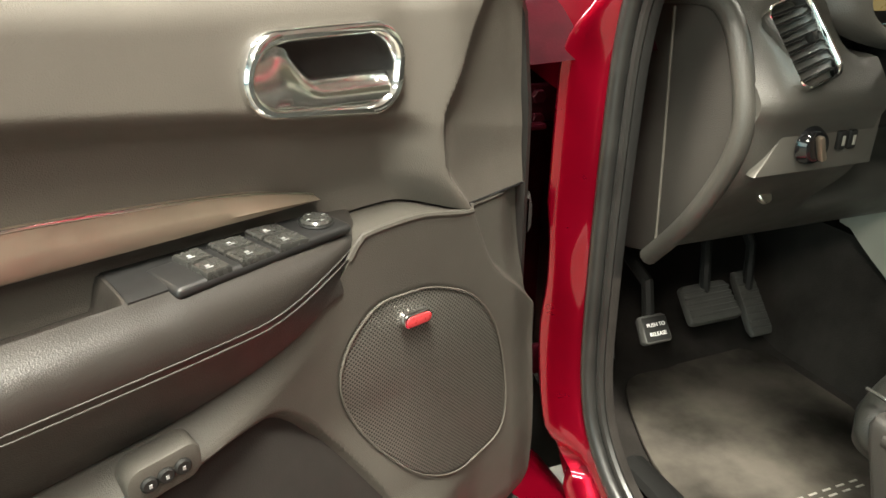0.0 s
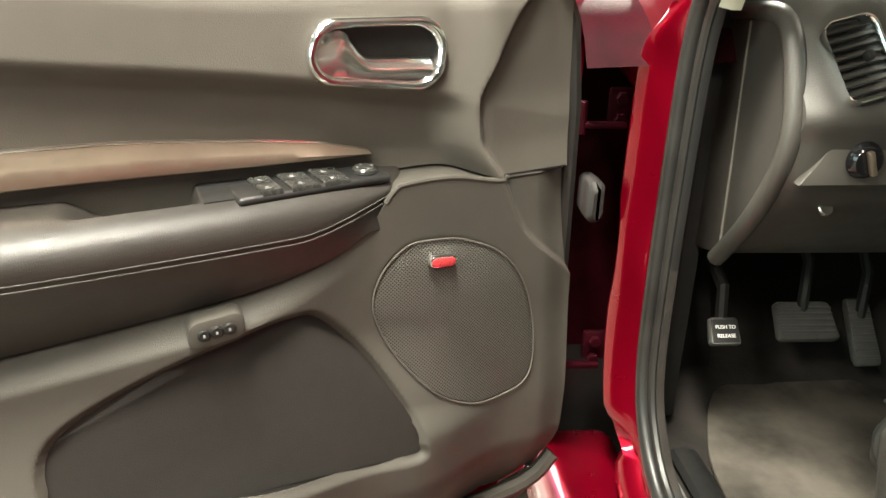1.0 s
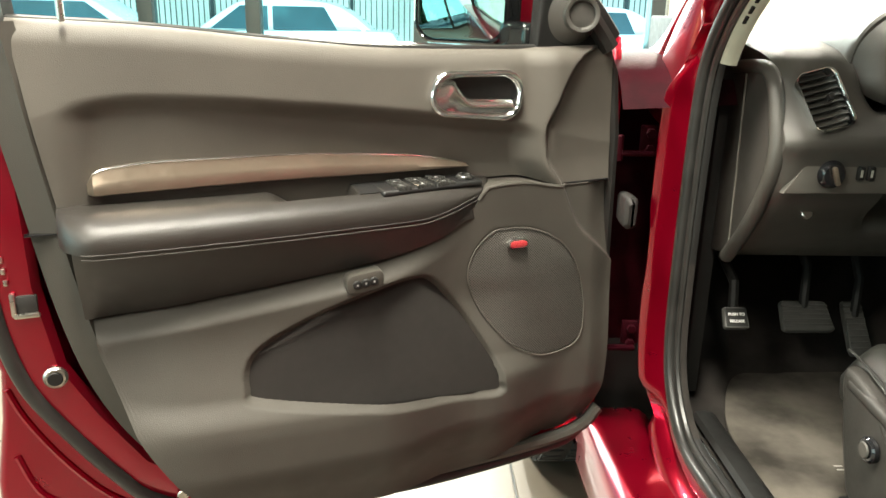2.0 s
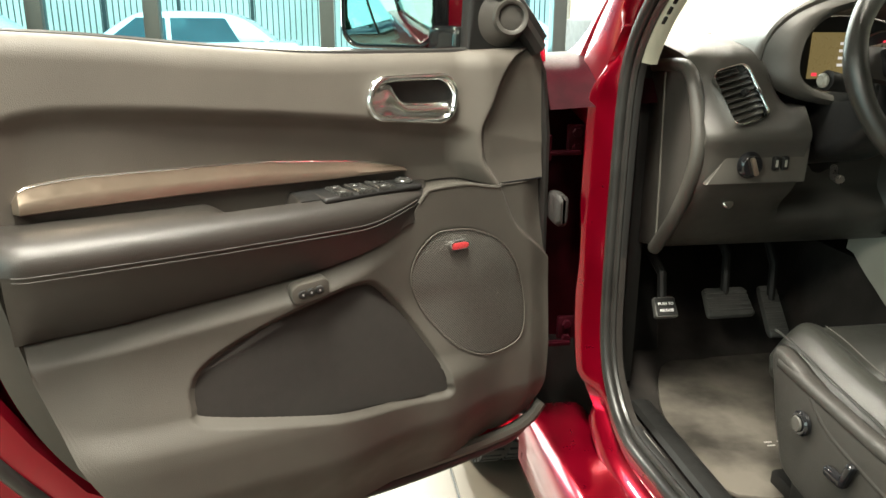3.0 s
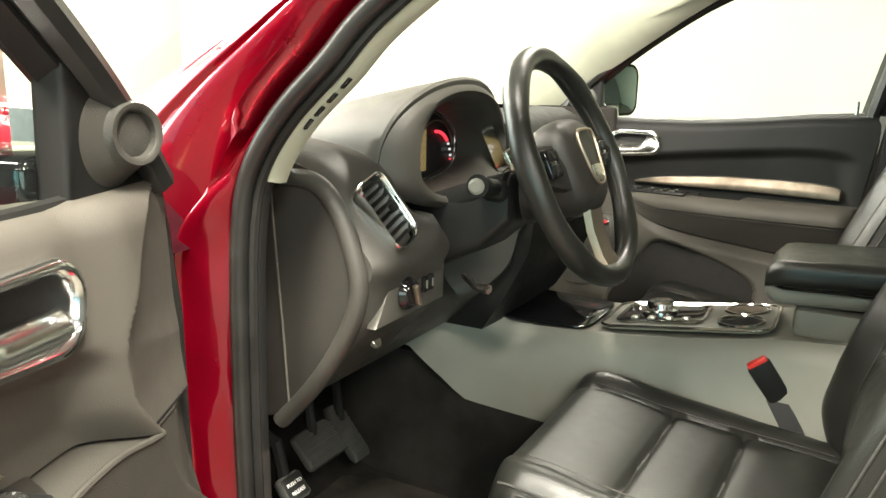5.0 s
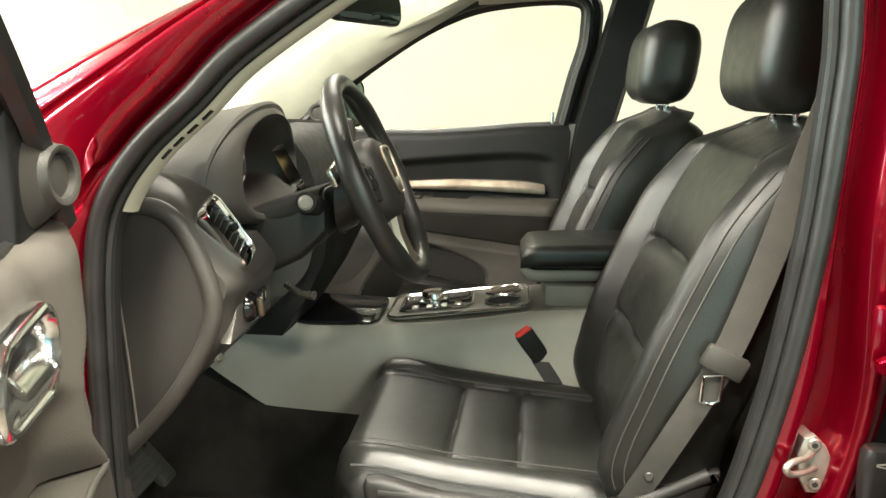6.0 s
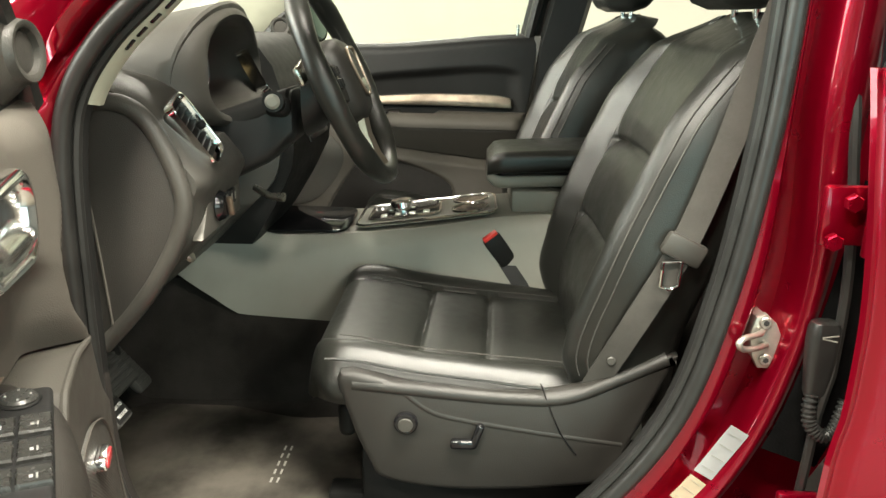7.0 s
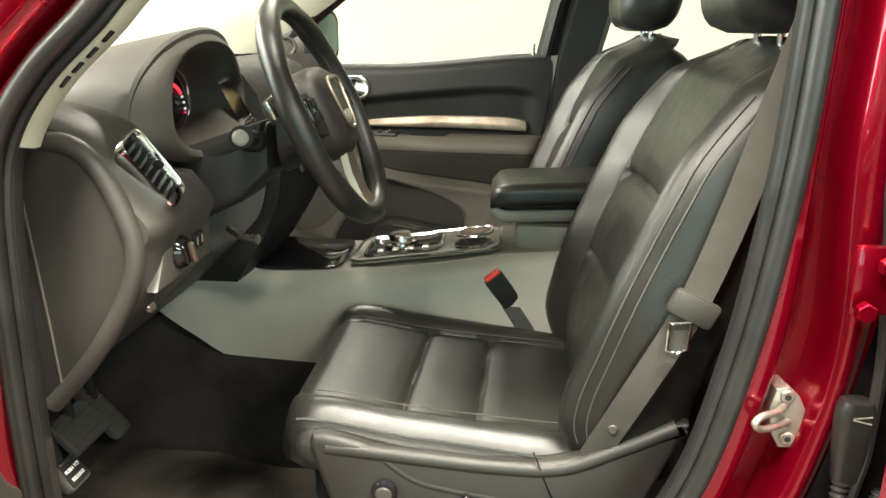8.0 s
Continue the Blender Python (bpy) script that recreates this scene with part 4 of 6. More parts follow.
    for sx, sy, wx in ((-0.022, 0.0115, 0.031), (-0.022, -0.0115, 0.031), (0.014, 0.0115, 0.031), (0.014, -0.0115, 0.031), (0.050, 0.0115, 0.022), (0.050, -0.0115, 0.022)):
        lip = -0.0022 if wx > 0.025 else 0.0
        key = loft([[(sx + x * wx / 2, side * (sy + y * 0.0105), z + (lip if x < 0 else 0.0)) for x, y in ((-k, -k), (k, -k), (k, k), (-k, k))] for k, z in ((1.0, 0.003), (1.0, 0.0075), (0.90, 0.0090), (0.40, 0.0078))])
        b = P("switch", key, M_KEY, sw)
        P("mark", box(0.0060, 0.0012, 0.0005, (sx + 0.002, side * (sy + 0.0016), 0.0084 + lip * 0.4), 0), M_STICKER, b, smooth=False)
        P("mark", box(0.0034, 0.0024, 0.0005, (sx + 0.002, side * (sy - 0.0018), 0.0084 + lip * 0.4), 0), M_STICKER, b, smooth=False)
    kb = P("mirror_knob", disc(0.0135, 0.006, 28, (-0.064, 0, 0.004), bevel=0.002), M_KEY, sw, "round mirror adjuster with four white marks")
    P("knob_rim", tube([(-0.064 + 0.0145 * math.cos(a), 0.0145 * math.sin(a), 0.006) for a in np.linspace(0, 2 * math.pi, 25)[:-1]], 0.0014, 6, closed=True), M_DARK, kb)
    for k in range(4):
        P("mark", box(0.0030, 0.0016, 0.0005, (-0.064 + 0.0085 * math.cos(k * math.pi / 2), 0.0085 * math.sin(k * math.pi / 2), 0.0101), 0), M_STICKER, kb, smooth=False)
    # handle
    def hring(k, kz, w):
        return [(0.237 + (p[0] - 0.237) * k, side * (face_w(p[0]) + w - 0.006), 1.121 + (p[1] - 1.121) * kz) for p in HANDLE]
    hb = P("handle_bezel", loft([hring(1.0, 1.0, -0.008), hring(1.0, 1.0, 0.005), hring(0.985, 0.965, 0.009), hring(0.95, 0.89, 0.0115), hring(0.90, 0.80, 0.0115), hring(0.86, 0.72, 0.008), hring(0.845, 0.69, 0.0), hring(0.84, 0.68, -0.018)], True, False), M_CHROME, lab="chrome inner door handle bezel")
    P("handle_cup", loft([hring(0.87, 0.74, -0.012), hring(0.80, 0.66, -0.016), hring(0.5, 0.4, -0.018), hring(0.02, 0.02, -0.018)], True, True), M_HOLE, hb, "black handle recess")
    lever = []
    for i in range(20):
        s_ = i / 19
        u = 0.300 - 0.128 * s_
        h = 0.025 + 0.026 * sm(0.46, 0.22, s_) * (1 - 0.35 * sm(0.22, 0.0, s_))
        z0 = 1.0945 - 0.003 * s_
        lever.append([(u, side * (face_w(u) + w - 0.006), z0 + h * v) for v, w in ((0, -0.012), (0, 0.002), (0.12, 0.008), (0.35, 0.009), (0.6, 0.006), (0.85, 0.0), (1, -0.005), (1, -0.012))])
    P("handle_lever", loft(lever), M_LEVER, hb, "polished chrome door lever")
    # speaker
    ctr = (0.155, 0.815)
    sp = P("speaker_grille", loft([[(ctr[0] + (p[0] - ctr[0]) * a, side * (w + lower_w(*p) * a ** 2 + 0.004 * (1 - a ** 2)), ctr[1] + (p[1] - ctr[1]) * a) for p in SPEAKER] for a, w in ((0.990, -0.004), (0.990, 0.0005), (0.980, 0.002), (0.9, 0.0025), (0.7, 0.003), (0.4, 0.003), (0.02, 0.003))], True, True), M_GRILLE, lab="fine black speaker mesh")
    P("speaker_rim", tube([(p[0], side * (lower_w(*p) + 0.0035), p[1]) for p in SPEAKER], 0.0011, 6, closed=True), M_TRIM)
    bo = [(0.168 + p[0], 0.893 + p[1]) for p in rrect(0.034, 0.014, 0.0069, 5)]
    bd = P("badge", prism(bo, side * -0.004, side * 0.012, "y", 0.002), M_CHROME, sp, "chrome-rimmed red badge")
    P("badge_face", prism([(0.168 + (p[0] - 0.168) * 0.86, 0.893 + (p[1] - 0.893) * 0.72) for p in bo], side * 0.012, side * 0.0135, "y", 0.0006), M_BADGE, bd)
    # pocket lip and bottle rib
    P("bottle_rib", prism([(0.270, 0.600), (0.345, 0.600), (0.330, 0.650), (0.318, 0.688), (0.306, 0.696), (0.297, 0.686), (0.290, 0.640)], side * -0.060, side * -0.004, "y", 0.006, 3), M_TRIM_DIM)
    if near:
        mp = P("memory_plate", prism([(0.426 + p[0], 0.866 + p[1] + p[0] * -0.14) for p in rrect(0.056, 0.030, 0.011, 5)], side * 0.015, side * 0.041, "y", 0.003), M_TRIM_DIM, lab="seat memory button plate")
        for k in (-1, 0, 1):
            P("button", disc(0.0065, 0.005, 18, (0.426 + k * 0.0125, side * 0.039, 0.866 - k * 0.0018), pose(0, 0, 0, 90 if side < 0 else -90, 0, 0)), M_DARK, mp)
            P("button_mark", box(0.0022, 0.0008, 0.003, (0.426 + k * 0.0125, side * 0.0442, 0.866 - k * 0.0018), 0), M_STICKER, mp, smooth=False)
    # lock pin
    P("lock_pin", disc(0.0045, 0.034, 14, (0.787, side * -0.022, 1.222)), M_STEEL)
    # window frame, sail panel, tweeter, glass
    back = ((0.875, 1.20), (0.885, 1.35), (0.88, 1.50), (0.83, 1.575)) if near else ((0.826, 1.20), (0.860, 1.35), (0.894, 1.49), (0.86, 1.60))
    fr = [*back, (0.60, 1.59), (0.42, 1.53), (0.24, 1.42), (0.10, 1.312), (0.030, 1.243), (-0.010, 1.196)]
    P("window_frame", tube([(p[0], side * -0.075, p[1]) for p in curve(fr, 60)], 0.026, 8, flat=1.3), M_DARK, lab="black window frame")
    P("window_seal", tube([(p[0] * 0.985 + 0.004, side * -0.05, p[1] - 0.006) for p in curve(fr, 60)], 0.016, 8), M_RUBBER)
    P("sail_panel", prism([(-0.014, 1.182), (0.124, 1.182), (0.121, 1.25), (0.117, 1.332), (0.098, 1.316), (0.036, 1.248), (-0.006, 1.208)], side * -0.085, side * -0.052, "y", 0.008, 3), M_DARK, lab="black mirror sail panel")
    tn = Vector((0.30, 0.95, 0.05)).normalized()
    ta = Vector((0.95, -0.30, 0)).normalized()
    tb = tn.cross(ta)
    tc = Vector((0.059, -0.030, 1.241))

    def twring(r, lift, k):
        """A ring of the tweeter pod, from the panel (k = 0) to its tilted mouth (k = 1)."""
        out = []
        for j in range(36):
            c, s_ = math.cos(2 * math.pi * j / 36), math.sin(2 * math.pi * j / 36)
            low = Vector((0.066 + 0.050 * c, -0.056, 1.237 + 0.046 * s_))
            hi = tc + ta * (r * c) + tb * (r * s_ * -1) + tn * lift
            q = low.lerp(hi, k)
            out.append((q.x, side * q.y, q.z))
        return out
    tw = P("tweeter", loft([twring(0.0275, -0.004, k) for k in (0.0, 0.25, 0.5, 0.75, 0.92)] + [twring(0.0275, 0, 1), twring(0.0268, 0.003, 1), twring(0.0235, 0.003, 1), twring(0.0205, 0.001, 1), twring(0.0195, -0.005, 1)], True, False), M_DASH, lab="round tweeter pod")
    P("tweeter_mesh", loft([twring(0.0198, -0.005, 1), twring(0.012, -0.003, 1), twring(0.001, -0.0025, 1)], True, True), M_FINE, tw)
    gl = P("window_glass", prism([(back[0][0] - 0.010, 1.19), (back[1][0] - 0.013, 1.36), (back[2][0] - 0.015, 1.49), (back[3][0] - 0.010, 1.56), (0.60, 1.575), (0.42, 1.515), (0.24, 1.405), (0.112, 1.31), (0.115, 1.17)], side * -0.083, side * -0.078, "y", 0), M_GLASS, smooth=False, lab="green-tinted side window glass")
    gl.visible_shadow = False
    # outside mirror
    mo = rrect(0.20, 0.165, 0.04, 6)
    mm = Matrix.Translation((0.172, side * -0.245, 1.268)) @ pose(0, 0, 0, 0, 0, 125) @ pose(0, 0, 0, 89, 0, 0)
    mir = P("mirror_housing", loft([[Vector((p[0] * s + side * dx, p[1] * s, z)) for p in mo] for s, z, dx in ((0.92, 0.004, 0), (0.96, 0.009, 0), (1.0, 0.005, 0), (1.0, -0.018, 0.006))]), M_GLOSS, lab="black outside mirror housing")
    mir.matrix_local = mm if side > 0 else Matrix.Translation((0.095, 0.27, 1.268)) @ pose(0, 0, 0, 0, 0, 64) @ pose(0, 0, 0, 90, 0, 0)
    P("mirror_face", prism([(p[0] * 0.9, p[1] * 0.9) for p in mo], 0.004, 0.0085, "z", 0.001), M_MIRROR, mir, "mirror glass")
    P("mirror_cap", loft([[Vector((p[0] * s + side * dx, p[1] * s + 0.004, z)) for p in mo] for s, z, dx in ((0.985, -0.016, 0.006), (1.0, -0.022, 0.009), (1.01, -0.05, 0.020), (0.97, -0.09, 0.040), (0.80, -0.115, 0.050), (0.40, -0.128, 0.056))]), M_RED, mir, "dark red painted mirror cap")
    P("mirror_arm", box(0.13, 0.13, 0.058, (0.068, side * -0.145, 1.198), 0.014, 3), M_GLOSS, lab="black mirror foot")
    if near:
        lb = part("latch_bolt", disc(0.016, 0.010, 24, (0.851, -0.038, 0.747), pose(0, 0, 0, -90, 0, 0), 0.003), M_STEEL, d, "steel-ringed rubber door buffer")
        part("buffer", disc(0.010, 0.004, 20, (0.851, -0.028, 0.747), pose(0, 0, 0, -90, 0, 0), 0.001), M_DARK, lb)
        # solid block, its black standing for shade inside the latch opening
        la = part("latch", box(0.026, 0.03, 0.026, (0.873, -0.050, 0.857), 0.003), M_HOLE, d, "dark block for the shaded latch opening, in a steel plate")
        part("latch_lip", box(0.032, 0.006, 0.007, (0.874, -0.034, 0.842), 0.002), M_STEEL, la)
        part("latch_plate", box(0.007, 0.008, 0.034, (0.889, -0.036, 0.858), 0.002), M_STEEL, la)
        for k in range(3):
            part("latch_tooth", box(0.006, 0.005, 0.009, (0.894 + 0.001 * k, -0.036, 0.890 + 0.016 * k), 0.002), M_STEEL, la)
        # white bar that paints the light reflected along the red edge
        part("edge_highlight", box(0.0035, 0.004, 0.195, (0.895, -0.034, 1.092), 0.002, 1, pose(0, 0, 0, 0, 3.8, 0)), M_WHITE, d)
        part("drain_bolt", disc(0.009, 0.004, 14, (0.70, -0.036, 0.52), pose(0, 0, 0, -90, 0, 0)), M_STEEL, d)
    return d


M_GRILLE = mesh_material("speaker_mesh", 0.0031)
M_FINE = mesh_material("tweeter_mesh_metal", 0.0016)
A = radians(18.7)
NEAR = Matrix(((-math.cos(A), math.sin(A), 0, -0.96), (-math.sin(A), -math.cos(A), 0, 0), (0, 0, 1, 0), (0, 0, 0, 1)))
FAR = Matrix(((0, 1, 0, 0.70), (-1, 0, 0, 0.273), (0, 0, 1, 0), (0, 0, 0, 1)))
build_door(1, NEAR, "open red car door with taupe-grey trim and chrome handle", True)
build_door(-1, FAR, "closed passenger door, upper trim and strip darkened for shade", False)

# ---------------------------------------------------------------- floor tiles
floor = bpy.data.objects["floor"]
tile_me = mesh_of("tile", box(0.594, 0.594, 0.012, (0, 0, 0), 0.002, 1), M_TILE, False)
rest = bmesh.new()
for i in range(19):
    for j in range(21):
        x, y = -6.7 + 0.6 * i, -6.7 + 0.6 * j
        if x > 4.3 or y > 5.7:
            continue
        if -5.0 < x < 0.5 and -1.2 < y < 5.8:
            o = new("tile", tile_me)
            o.parent = floor
            o.location = (x, y, -0.006)
        else:
            box(0.594, 0.594, 0.012, (x, y, -0.006), 0.002, 1, None, rest)
tagged(part("tile_rest", rest, M_TILE, floor, smooth=False), kind="stuff")

plinth = empty("display_plinth", label="low wooden display plinth with yellow skirting", category="plinth")
part("wood_block", box(0.5, 0.5, 0.40, (-3.28, 2.25, 0.295), 0.01), M_WOOD, plinth)
part("skirting", box(0.53, 0.53, 0.095, (-3.28, 2.25, 0.0475), 0.008), M_YELLOW, plinth, "yellow skirting")

# ---------------------------------------------------------------- dashboard
dash = empty("dashboard", label="black-grey moulded plastic dashboard", category="dashboard")
DP = [(0.62, 1.17), (0.45, 1.205), (0.30, 1.212), (0.155, 1.197), (0.09, 1.183), (0.055, 1.160), (0.030, 1.125), (0.000, 1.082), (-0.020, 1.052), (-0.008, 1.020), (0.003, 0.975), (0.020, 0.945), (0.060, 0.905), (0.10, 0.865), (0.15, 0.818), (0.22, 0.79), (0.36, 0.80), (0.60, 0.82)]
prof = curve(DP, 60)
rings = []
for i in range(97):
    x = -0.685 + 1.37 * i / 96
    e = max(0.0, (abs(x) - 0.655) / 0.03)
    k = 1 - 0.05 * min(1, e) ** 2
    bay = sm(0.182, 0.150, abs(x + 0.375))  # the instrument bay
    deep = sm(-0.492, -0.470, x) * sm(-0.215, -0.245, x)  # hollow behind the steering column
    back = 0.19 * sm(0.16, 0.34, x)  # the passenger side stands further forward

    def py(p):
        y = p.x + deep * max(0.0, 0.13 - p.x) * sm(0.86, 0.93, p.y)
        return y + back * max(0.0, 1 - max(0.0, y) / 0.45)
    rings.append([(x, 0.25 + (py(p) - 0.25) * k, 1.0 + (p.y - bay * max(0.0, p.y - 1.095) * sm(0.30, 0.22, p.x) - 1.0) * k) for p in prof])
part("dash_body", loft(rings), M_DASH, dash, "grained dark grey dashboard body")
cap = curve([(0.30, 1.140), (0.15, 1.150), (0.09, 1.150), (0.058, 1.125), (0.030, 1.066), (0.022, 1.018), (0.041, 0.962), (0.088, 0.888), (0.155, 0.815), (0.30, 0.79)], 50)
part("end_cap", prism([tuple(p) for p in cap], -0.6955, -0.68, "x", 0.003), M_COVER, dash, "removable dashboard end cover")
rim_pts = curve([(0.21, 1.152), (0.15, 1.158), (0.088, 1.158), (0.050, 1.130), (0.021, 1.068), (0.013, 1.016), (0.033, 0.957), (0.083, 0.880), (0.15, 0.806)], 40)
part("end_rim", tube([(-0.688, p[0], p[1]) for p in rim_pts], 0.0135, 10), M_DASH, dash)
# paler tube painting the highlight along the panel gap
part("gap_highlight", tube([(-0.697, 0.150, 1.145), (-0.697, 0.143, 1.05), (-0.697, 0.135, 0.95), (-0.697, 0.128, 0.84)], 0.002, 6), M_TRIM, dash)


def on_dash(x, v, lift=0.0):
    """A frame on the face of the dash: v from the top of the face (0) to its crease (1)."""
    a, b = Vector((x, 0.040, 1.150)), Vector((x, -0.012, 1.062))
    p = a.lerp(b, v)
    up = (a - b).normalized()
    out = Vector((1, 0, 0)).cross(up) * -1
    out = -out if out.y > 0 else out
    return Matrix((Vector((1, 0, 0)), up, out)).transposed().to_4x4(), p + out * lift


def vent(x, tilt, h=0.105, w=0.072, back=0.0, rise=0.0):
    r, p = on_dash(x, 0.42, 0.010)
    p = p + Vector((0, back, rise))
    v = empty("air_vent", None)
    v.parent = dash
    v.matrix_local = Matrix.Translation(p) @ r @ pose(0, 0, 0, 0, 0, tilt)
    o = rrect(w, h, 0.016, 6)
    rings = [[(p2[0] * a - 0.038 * (1 - a), p2[1] * (1 - (1 - a) * w / h), z) for p2 in o] for a, z in ((1.0, -0.01), (1.0, 0.001), (0.985, 0.0040), (0.935, 0.0045), (0.905, 0.001), (0.90, -0.02))]
    part("vent_bezel", loft(rings, True, False), M_CHROME, v, "chrome vent bezel")
    part("vent_back", prism([(q[0] * 0.84, q[1] * 0.9) for q in o], -0.022, -0.018, "z", 0), M_GLOSS, v)
    for k in range(8):
        y = -0.040 + 0.080 * k / 7
        part("vent_slat", box(w * 0.86, 0.0016, 0.012, (-0.003, y, -0.008), 0.0006, 1, pose(0, 0, 0, 18, 0, 0)), M_DARK, v)
    part("vent_tab", box(0.010, 0.012, 0.012, (0.004, 0.0, 0.007), 0.003), M_DARK, v)


vent(-0.622, 16)
vent(-0.190, -8, rise=0.055, back=0.020)
vent(0.62, -16, back=0.185)
vent(0.190, 8, rise=0.055, back=0.020)
# light switch plate below the crease
lp_out = [(-0.676, 0.966), (-0.660, 0.990), (-0.640, 1.022), (-0.620, 1.030), (-0.49, 1.034), (-0.492, 0.968)]
lp = part("light_plate", prism(lp_out, -0.006, 0.01, "y", 0.002), M_PLATE, dash, "satin grey light switch plate")
km = Matrix.Translation((-0.602, -0.006, 1.000)) @ pose(0, 0, 0, 90, 0, 0)
kn = part("light_knob", disc(0.0235, 0.014, 32, m=km, bevel=0.003, r2=0.020), M_GLOSS, lp, "black rotary light switch")
part("knob_grip", box(0.008, 0.032, 0.010, (0, 0, 0), 0.003, 2), M_SATIN, kn).matrix_local = km @ Matrix.Translation((0, 0, 0.019)) @ pose(0, 0, 0, 0, 0, 20)
for k in (0, 1):
    part("dimmer", box(0.013, 0.008, 0.024, (-0.553 + 0.017 * k, -0.008, 1.002), 0.003), M_DARK, lp)
    part("dimmer_mark", box(0.004, 0.0008, 0.012, (-0.553 + 0.017 * k, -0.0124, 1.002), 0), M_GREY, lp, smooth=False)
part("key_hole", disc(0.010, 0.008, 20, m=Matrix.Translation((-0.605, 0.046, 0.918)) @ pose(0, 0, 0, 55, 0, 0)), M_STEEL, dash)
# instrument hood: a visor swept back into the dash top, and a funnel round the gauges
GX = -0.375


def lip(a, k=1.0):
    """The front edge of the visor, from its outer foot (a = 0) over the top."""
    sn = max(0.0, math.sin(a))
    return Vector((GX - 0.188 * k * math.cos(a), 0.072 - 0.046 * sn, 1.172 + (0.124 * k) * sn ** 0.72))


def visor(s, a):
    t = lip(a)
    rear = Vector((GX - 0.175 * math.cos(a), 0.36, 1.195 + 0.012 * math.sin(a)))
    q = rear.lerp(t, s)
    q.z = rear.z + (t.z - rear.z) * (s ** 0.75 if t.z > rear.z else s)
    return q


th = [math.pi * j / 40 for j in range(41)]
rows = [[visor(s, a) for a in th] for s in np.linspace(0, 1, 16)]
rows.append([lip(a, 0.985) + Vector((0, -0.004, -0.002)) for a in th])
rows.append([lip(a, 0.955) + Vector((0, -0.003, -0.005)) for a in th])
rows.append([lip(a, 0.93) + Vector((0, 0.035, -0.004)) for a in th])
rows.append([lip(a, 0.90) + Vector((0, 0.085, -0.006)) for a in th])
part("cluster_hood", loft(rows, False, False), M_DASH, dash, "hooded instrument binnacle")


def funnel(k, a):
    """From the foot of the visor (k = 0) over the raised rim (k = 1) down to the gauges (k = 2)."""
    c, sn = math.cos(a), math.sin(a)
    w = 0.136 if c > 0 else 0.170
    out = Vector((GX - (0.186 if c > 0 else 0.190) * c, 0.074 - 0.050 * abs(sn), 1.168 + (0.118 * sn ** 0.8 if sn > 0 else -0.076 * abs(sn) ** 0.7)))
    rim = Vector((GX - w * c, 0.026 + (0.004 * sn if sn > 0 else 0.010 * sn), 1.166 + (0.098 if sn > 0 else 0.058) * math.copysign(abs(sn) ** 0.75, sn)))
    deep = Vector((GX - (w - 0.006) * c, 0.138, 1.166 + (0.080 if sn > 0 else 0.050) * math.copysign(abs(sn) ** 0.75, sn)))
    if k <= 1:
        q = out.lerp(rim, k)
        q.y -= 0.010 * math.sin(math.pi * k)
        return q
    return rim.lerp(deep, k - 1)


tt = [2 * math.pi * j / 64 for j in range(64)]
part("cluster_funnel", loft([[funnel(k, a) for a in tt] for k in (0.0, 0.25, 0.5, 0.75, 0.92, 1.0, 1.06, 1.3, 1.6, 2.0)], True, False), M_DASH, dash, "smooth grey funnel round the gauges")
cl = part("gauge_panel", prism([(funnel(2.0, a).x, funnel(2.0, a).z) for a in tt], 0.138, 0.17, "y", 0), M_SHROUD, dash, "dark instrument cluster with lit display")
part("gauge_rim", tube([funnel(1.9, a) for a in tt], 0.0026, 6, closed=True), M_CHROME, cl, "thin bright cluster rim")
part("display", box(0.116, 0.004, 0.084, (-0.364, 0.136, 1.175), 0.001), M_SCREEN, cl, "lit amber information display")
for k in range(4):
    part("display_mark", box(0.024 - 0.003 * k, 0.002, 0.005, (-0.352 - 0.002 * k, 0.133, 1.197 - 0.013 * k), 0), M_GLOWWHITE, cl, smooth=False)
part("display_mark", box(0.010, 0.002, 0.006, (-0.410, 0.133, 1.141), 0), M_GLOWRED, cl, smooth=False)
for a0, a1 in ((42, 92), (-12, 4)):
    part("gauge_arc", tube([(-0.272 + 0.056 * math.cos(radians(a)), 0.134, 1.144 + 0.056 * math.sin(radians(a))) for a in np.linspace(a0, a1, 16)], 0.0032, 6), M_GLOWRED, cl)
for k in range(4):
    a = radians(34 - 12 * k)
    part("gauge_mark", box(0.006, 0.002, 0.004, (-0.272 + 0.056 * math.cos(a), 0.134, 1.144 + 0.056 * math.sin(a)), 0), M_GLOWWHITE, cl, smooth=False)
part("gauge_ring", tube([(-0.272 + 0.064 * math.cos(a), 0.134, 1.160 + 0.060 * math.sin(a)) for a in np.linspace(-0.6, 2.3, 30)], 0.0018, 6), M_SATIN, cl)
# centre stack with screen
stack = part("middle_fascia", loft([[(x, y - 0.012 * math.cos(x * 6), z) for x in np.linspace(-0.20, 0.20, 9)] + [(0.20, 0.3, z), (-0.20, 0.3, z)] for y, z in ((0.24, 1.222), (0.14, 1.236), (0.075, 1.234), (0.035, 1.215), (0.010, 1.180), (-0.005, 1.13), (-0.03, 1.06), (-0.02, 0.98), (0.02, 0.90), (0.07, 0.82))]), M_DARK, dash, "dark centre stack")
part("screen", box(0.19, 0.006, 0.11, (0, -0.028, 1.07), 0.003, 2, pose(0, 0, 0, -14, 0, 0)), M_GLOSS, dash, "glossy dark touch screen")
part("screen_rim", tube([(p[0], -0.028 - 0.25 * p[1], 1.07 + p[1]) for p in rrect(0.225, 0.15, 0.03, 5)], 0.0035, 6, closed=True), M_SATIN, dash)
